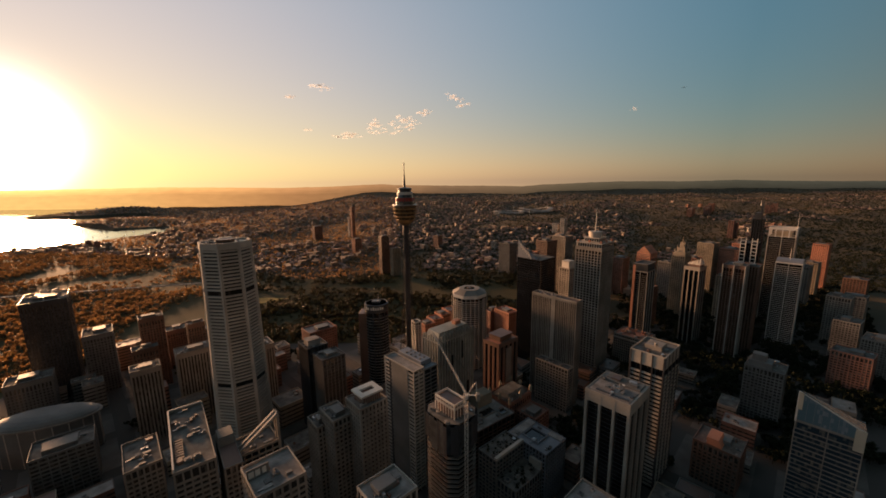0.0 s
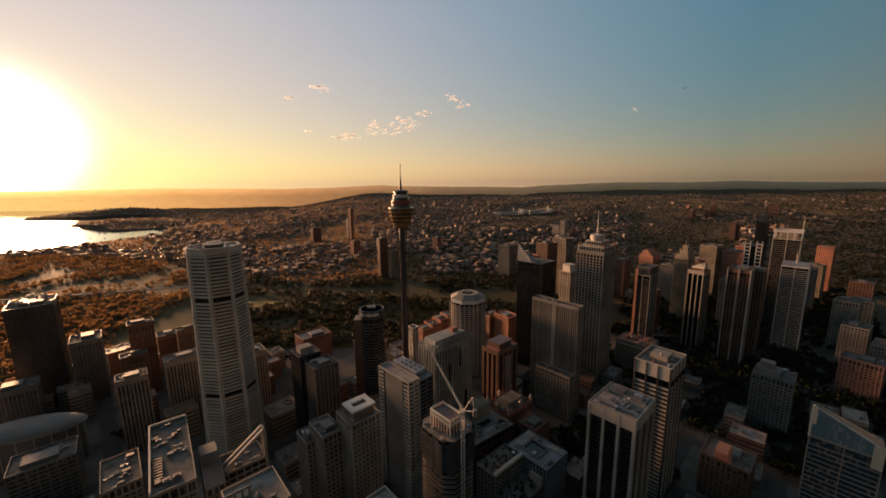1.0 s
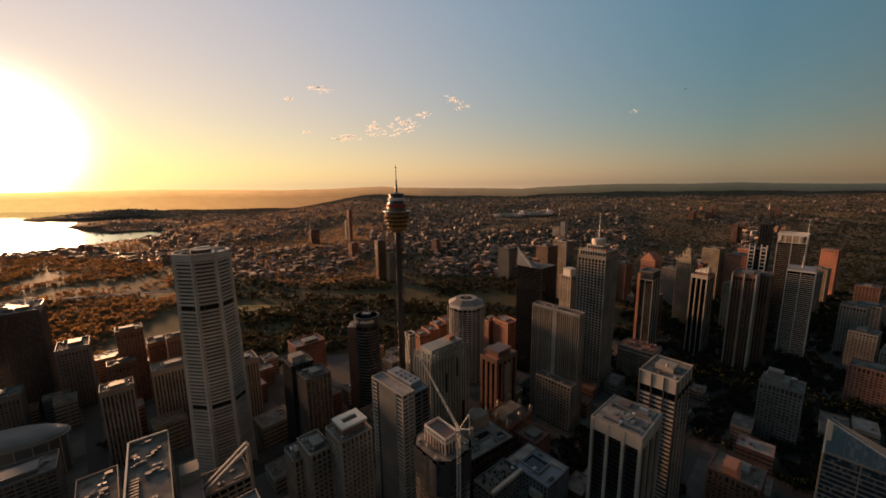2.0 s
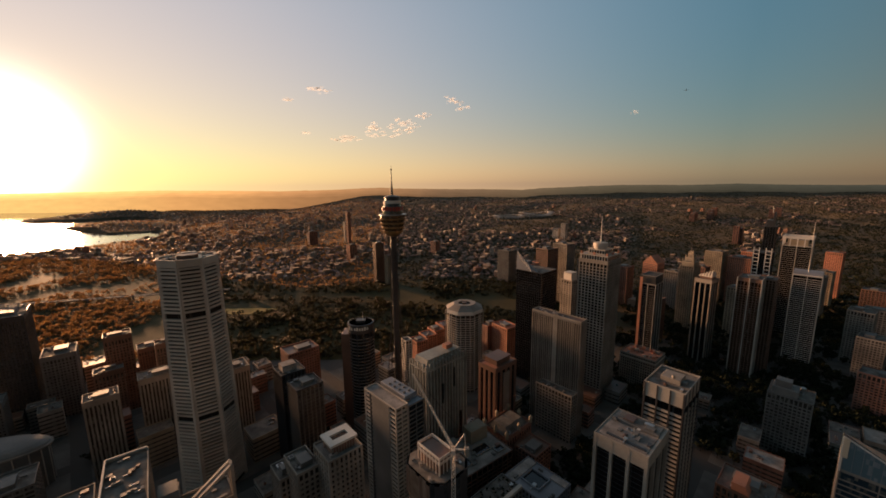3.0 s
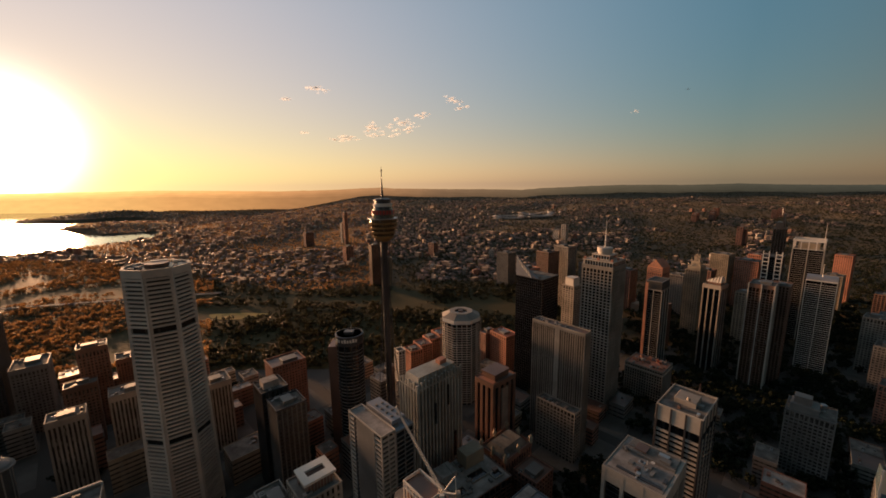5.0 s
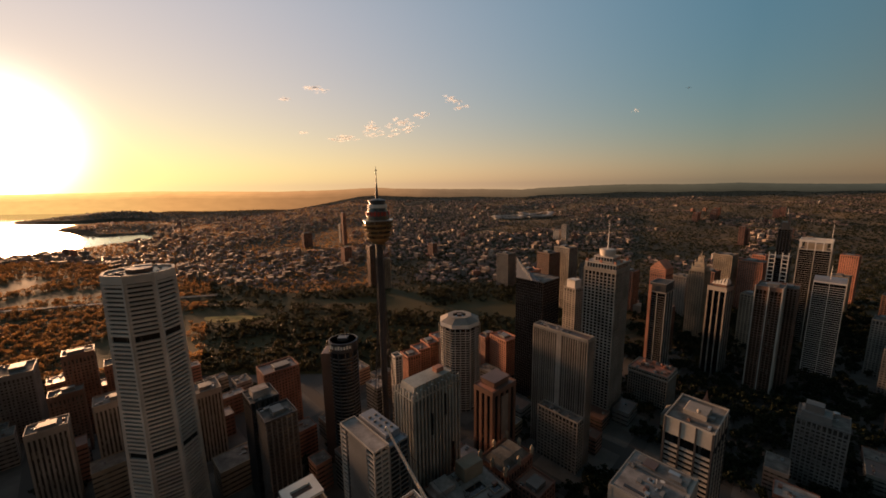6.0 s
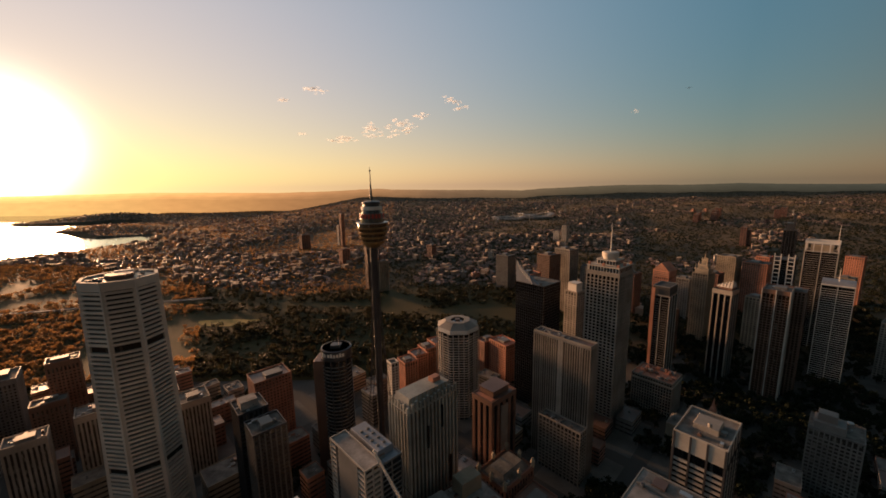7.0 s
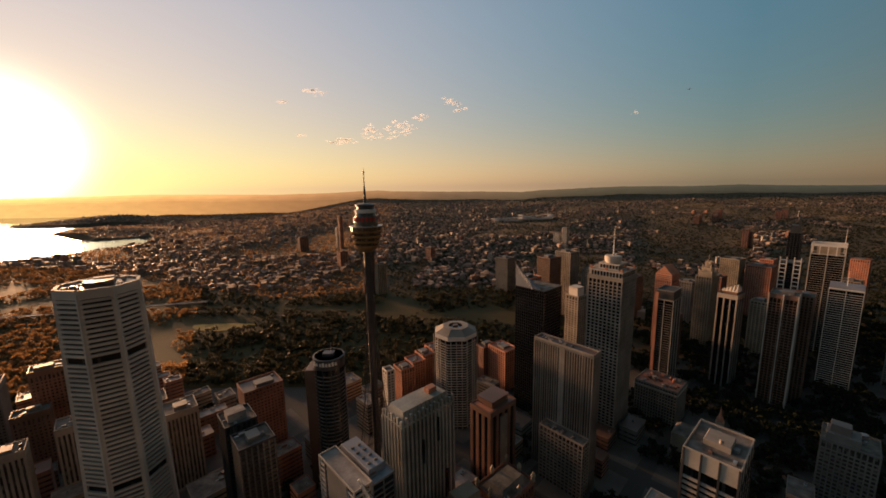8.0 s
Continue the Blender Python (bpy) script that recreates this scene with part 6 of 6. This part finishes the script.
def park_tree(lobes, trunks, x, y, z, r):
    hgt, w = r.uniform(6, 13), r.uniform(4, 8)
    trunks.prism([(x + 0.5 * math.cos(k), y + 0.5 * math.sin(k)) for k in (0, 1.57, 3.14, 4.71)], z - 1, z + hgt * 0.6, top=[(x + 0.2 * math.cos(k), y + 0.2 * math.sin(k)) for k in (0, 1.57, 3.14, 4.71)])
    for k in range(r.randint(4, 6)):
        a, q = r.uniform(0, 6.28), r.uniform(0.15, 0.75) * w
        if k < 4:
            trunks.bar((x, y, z + hgt * 0.35), (x + q * math.cos(a), y + q * math.sin(a), z + hgt * 0.7), 0.3)
        lobes.append((x + q * math.cos(a), y + q * math.sin(a), z + hgt * r.uniform(0.55, 0.95), w * r.uniform(0.3, 0.5), hgt * r.uniform(0.16, 0.28)))


def glade(x, y):
    return ((x + 470) / 95) ** 2 + ((y - 900) / 42) ** 2 < 1 or ((x + 240) / 170) ** 2 + ((y - 985) / 26) ** 2 < 1 or ((x + 700) / 260) ** 2 + ((y - 1010) / 22) ** 2 < 1 or ((x - 60) / 120) ** 2 + ((y - 930) / 24) ** 2 < 1


crowns, shaded_crowns, bushes, gardens, trunks = [], [], [], [], Shape()
for x, y, r in scatter(5200, 340, 1520, 1.5, 21, lambda x, y: inside(PARK, x, y) and not glade(x, y) and noise.noise(Vector((x * 0.006, y * 0.006, 3))) > -0.12 and clear(*[q for c in grid_uv(x, y) for q in (c - 3, c + 3)], 5)):
    park_tree(crowns, trunks, x, y, land(x, y), r)
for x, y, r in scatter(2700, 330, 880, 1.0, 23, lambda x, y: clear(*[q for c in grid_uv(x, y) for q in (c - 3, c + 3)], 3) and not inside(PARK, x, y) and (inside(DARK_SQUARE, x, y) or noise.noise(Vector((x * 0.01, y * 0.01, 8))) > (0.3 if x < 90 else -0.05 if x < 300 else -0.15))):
    park_tree(shaded_crowns, trunks, x, y, land(x, y), r)
for x, y, r in scatter(3600, 340, 1520, 1.5, 27, lambda x, y: inside(PARK, x, y) and not glade(x, y) and dry(x, y) and noise.noise(Vector((x * 0.006, y * 0.006, 3))) > -0.3):
    bushes.append((x, y, land(x, y) + r.uniform(1, 4), r.uniform(3, 5.5), r.uniform(1.8, 3.6)))
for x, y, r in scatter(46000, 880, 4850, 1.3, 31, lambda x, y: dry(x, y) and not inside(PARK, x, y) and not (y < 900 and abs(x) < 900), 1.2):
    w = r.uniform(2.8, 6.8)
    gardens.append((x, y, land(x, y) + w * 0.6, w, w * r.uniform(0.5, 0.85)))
tagged(leafy("fig_trees", shaded_crowns, 12, 2.3, 1, M["leaf_in_shade"], 0.75), "city square trees with the shade put into their leaf colour", "trees", kind="stuff")
# park planting split by bearing: backlit glow coloured in on the left only
tagged(leafy("park_trees", [q for q in crowns if q[0] < -0.58 * q[1]], 11, 2.2, 2, M["leaf"], 0.5), "park trees with the backlit glow put into their leaf colour", "trees", kind="stuff")
tagged(leafy("park_evergreen_trees", [q for q in crowns if q[0] >= -0.58 * q[1]], 11, 2.2, 7, M["leaf_off_sun"], 0.5), "park trees coloured darker on the side away from the sun", "trees", kind="stuff")
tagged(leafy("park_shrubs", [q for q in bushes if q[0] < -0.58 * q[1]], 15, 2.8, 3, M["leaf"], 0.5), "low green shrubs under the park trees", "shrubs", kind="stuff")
tagged(leafy("park_evergreen_shrubs", [q for q in bushes if q[0] >= -0.58 * q[1]], 15, 2.8, 8, M["leaf_off_sun"], 0.5), "low park shrubs coloured darker on the side away from the sun", "shrubs", kind="stuff")
# garden trees take the bright or dark copy by bearing from the sun
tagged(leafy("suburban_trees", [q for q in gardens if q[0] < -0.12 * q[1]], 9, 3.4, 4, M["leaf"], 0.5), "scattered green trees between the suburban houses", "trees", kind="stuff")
tagged(leafy("evergreen_trees", [q for q in gardens if q[0] >= -0.12 * q[1]], 9, 3.4, 6, M["leaf_off_sun"], 0.5), "suburban trees coloured darker on the side away from the sun", "trees", kind="stuff")
tagged(new("park_tree_trunks", bare_mesh("park_tree_trunks", trunks, M["bark"])), "brown trunks and limbs of the park trees", "trees", kind="stuff")

# the park's grass, following the ground
step, cells, rows = 24, {}, []
for j in range(13, 64):
    for i in range(-76, 19):
        if inside(PARK, i * step, j * step) and all(dry(i * step + q, j * step) for q in (-24, 0, 24)):
            rows.append((i, j))
s = Shape()
for i, j in rows:
    q = []
    for di, dj in ((0, 0), (1, 0), (1, 1), (0, 1)):
        k = (i + di, j + dj)
        if k not in cells:
            cells[k] = len(s.v)
            x, y = k[0] * step - step / 2, k[1] * step - step / 2
            s.v.append((x, y, land(x, y) + 0.3))
        q.append(cells[k])
    s.f.append(tuple(q))
    s.mi.append(0)
lawn = shader("mown_grass", (0.028, 0.034, 0.011), other=(0.048, 0.044, 0.016), rough=0.75, spread=0.35, scale=0.2, fine=2.0, bump=0.6, random_tint=0.0, sheen=0.1, spec=0.08)
tagged(new("park_lawn", bare_mesh("park_lawn", s, lawn, smooth=True)), "broad mown lawns of the city park", "lawn", kind="structure")

# a pale elevated road along the far side of the park
s = Shape()
n, way = 60, [(-1420, 835), (-1113, 906), (-1001, 937), (-752, 995), (-580, 1035)]
rail = []
for i in range(n + 1):
    q = i / n * (len(way) - 1)
    k = min(int(q), len(way) - 2)
    f = q - k
    x, y = way[k][0] + (way[k + 1][0] - way[k][0]) * f, way[k][1] + (way[k + 1][1] - way[k][1]) * f
    rail.append((x, y, land(x, y) + 9))
s.add([(x, y + d, z + e) for d, e in ((-7, -1.4), (-7, 0.9), (-6.4, 0.9), (-6.4, 0), (6.4, 0), (6.4, 0.9), (7, 0.9), (7, -1.4)) for x, y, z in rail],
      [(j * (n + 1) + i, j * (n + 1) + i + 1, (j + 1) % 8 * (n + 1) + i + 1, (j + 1) % 8 * (n + 1) + i) for j in range(8) for i in range(n)])
for x, y, z in rail[::6]:
    s.box(x - 1, x + 1, y - 1.5, y + 1.5, z - 14, z - 1.3)
tagged(new("expressway", s.mesh("expressway", M["concrete"])), "pale concrete expressway on low piers beside the park", "road", kind="structure")

# meadow of dry grass in the park
s = Shape()
n = 40
s.add([(-455, 900, land(-470, 900) + 0.5)] + [(-455 + 70 * q * math.cos(6.2832 * k / n), 900 + 40 * q * math.sin(6.2832 * k / n), land(-470, 900) + 0.45 - 0.2 * q) for q in (0.5, 1.0) for k in range(n)],
      [(0, 1 + k, 1 + (k + 1) % n) for k in range(n)] + [(1 + k, 1 + n + k, 1 + n + (k + 1) % n, 1 + (k + 1) % n) for k in range(n)])
tagged(new("lawn", s.mesh("lawn", shader("dry_grass", (0.30, 0.22, 0.05), rough=0.8, spread=0.3, scale=0.6, sheen=0.15, spec=0.15))), "open lawn of dry yellow grass", "lawn", kind="structure")

# ---- boats, aircraft, clouds ----
boat = empty("sailing_boat", -1900, 1850, 1.0, 30, "small white boat moored on the harbour", "boat", "moored boats")
part("hull", Shape().add([(-5, -1.5, 0), (-5, 1.5, 0), (2, 1.7, 0), (6, 0, 0.3), (2, -1.7, 0), (-5, -1.6, 1.3), (-5, 1.6, 1.3), (2, 1.9, 1.4), (6.6, 0, 1.8), (2, -1.9, 1.4)],
                         [(4, 3, 2, 1, 0), (5, 6, 7, 8, 9), (0, 1, 6, 5), (1, 2, 7, 6), (2, 3, 8, 7), (3, 4, 9, 8), (4, 0, 5, 9)]), M["hull"], boat)
part("cabin", Shape().box(-3, 1.5, -1.1, 1.1, 1.3, 2.6), M["hull"], boat)
part("mast", Shape().bar((0.8, 0, 1.3), (0.8, 0, 14), 0.2), M["steel"], boat)
for x, y, r in scatter(46, 1640, 3000, 1.3, 41, lambda x, y: x < -1600 and inside(WATER, x, y) and all(inside(WATER, x + dx, y) for dx in (-60, 60))):
    copy_thing(boat, pose(x, y, 1.0, 0, 0, r.uniform(0, 360)))

plane = empty("airliner", 1530, 2480, 286 + 570, 60, "small airliner crossing the sky", "aircraft")
part("fuselage", Shape().lathe([(0.3, -19), (1.6, -16), (2.0, -12), (2.0, 10), (1.2, 16), (0.3, 19)], 14), M["dark"], plane).matrix_basis = pose(0, 0, 0, 0, 90, 0)
part("wing", Shape().add([(3, 1, 0), (-2, 1, 0), (-6, 17, 1), (-3.5, 17, 1), (3, 1, 0.5), (-2, 1, 0.5), (-6, 17, 1.2), (-3.5, 17, 1.2)], [(3, 2, 1, 0), (4, 5, 6, 7), (0, 1, 5, 4), (1, 2, 6, 5), (2, 3, 7, 6), (3, 0, 4, 7)]), M["dark"], plane)
part("wing", Shape().add([(3, -1, 0), (-2, -1, 0), (-6, -17, 1), (-3.5, -17, 1), (3, -1, 0.5), (-2, -1, 0.5), (-6, -17, 1.2), (-3.5, -17, 1.2)], [(0, 1, 2, 3), (7, 6, 5, 4), (0, 4, 5, 1), (1, 5, 6, 2), (2, 6, 7, 3), (3, 7, 4, 0)]), M["dark"], plane)
part("tail_fin", Shape().add([(-14, -0.2, 1), (-18, -0.2, 1), (-20, -0.2, 7), (-18, -0.2, 7), (-14, 0.2, 1), (-18, 0.2, 1), (-20, 0.2, 7), (-18, 0.2, 7)], [(0, 1, 2, 3), (7, 6, 5, 4), (0, 4, 5, 1), (1, 5, 6, 2), (2, 6, 7, 3), (3, 7, 4, 0)]), M["dark"], plane)


def cloud_material():
    m = bpy.data.materials.new("cloud_vapour")
    m.use_nodes = True
    n, l = m.node_tree.nodes, m.node_tree.links
    n.clear()
    o = n.new("ShaderNodeOutputMaterial")
    d, tl, tr, mx, my = n.new("ShaderNodeBsdfDiffuse"), n.new("ShaderNodeBsdfTranslucent"), n.new("ShaderNodeBsdfTransparent"), n.new("ShaderNodeMixShader"), n.new("ShaderNodeMixShader")
    d.inputs[0].default_value = tl.inputs[0].default_value = (0.93, 0.97, 1.0, 1)
    mx.inputs[0].default_value = 0.88
    l.new(d.outputs[0], mx.inputs[1])
    l.new(tl.outputs[0], mx.inputs[2])
    my.inputs[0].default_value = 0.15
    l.new(tr.outputs[0], my.inputs[1])
    l.new(mx.outputs[0], my.inputs[2])
    l.new(my.outputs[0], o.inputs[0])
    return m


M["cloud"] = cloud_material()


def wisp(s, r, turn, x, y, z, w, h):
    """One thin upright shred of vapour, broadside to the sun."""
    n, c, d = 9, math.cos(turn), -math.sin(turn)
    rim = []
    for k in range(n):
        e = w * r.uniform(0.6, 1.2) * math.cos(6.2832 * k / n)
        rim.append((x + e * c, y + e * d, z + h * r.uniform(0.6, 1.2) * math.sin(6.2832 * k / n)))
    s.add(rim + [(x + d * 1.5, y - c * 1.5, z), (x - d * 1.5, y + c * 1.5, z)], [(k, (k + 1) % n, n) for k in range(n)] + [((k + 1) % n, k, n + 1) for k in range(n)])


def cloud(az, el, w, h, n, seed, slope=0.0):
    """A torn little cloud of thin flat puffs, 4.3 km off."""
    r = random.Random(seed)
    d = 4300
    x, y, z = d * math.sin(radians(az)), d * math.cos(radians(az)), 286 + d * math.tan(radians(el))
    s = Shape()
    for k in range(n):
        q = r.uniform(-1, 1) * (1 - 0.3 * r.random())
        cx, cz = q * w, q * slope * w + r.uniform(-1, 1) * h * (1 - q * q) ** 0.5
        for i in range(r.randint(5, 9)):        # one torn puff of small wisps
            e = r.gauss(0, 16)
            wisp(s, r, radians(-49 - az), cx + e, r.uniform(-60, 60), cz + e * 0.25 + r.gauss(0, 4), r.uniform(11, 32), r.uniform(2.5, 7))
    ob = new("cloud", bare_mesh("cloud", s, M["cloud"]))
    ob.data.polygons.foreach_set("use_smooth", [True] * len(ob.data.polygons))
    ob.matrix_basis = pose(x, y, z, 0, 0, -az)
    tagged(ob, "thin torn white cloud lit from the side", "cloud", kind="stuff")


for i, (az, el, w, h, n, sl) in enumerate(((-7.2, 8.3, 320, 95, 46, 0.12), (-2.4, 10.0, 80, 26, 10, 0.1), (-13.7, 6.8, 190, 26, 16, 0.0), (1.8, 12.0, 110, 18, 12, -0.3), (3.2, 10.9, 70, 12, 7, 0.05),
                                           (-16.8, 12.9, 120, 18, 11, -0.2), (-21.0, 11.6, 36, 7, 4, 0.0), (-18.9, 7.3, 22, 12, 2, -0.1), (26.6, 9.2, 30, 8, 2, 0.1))):
    cloud(az, el, w, h, n, 100 + i, sl)
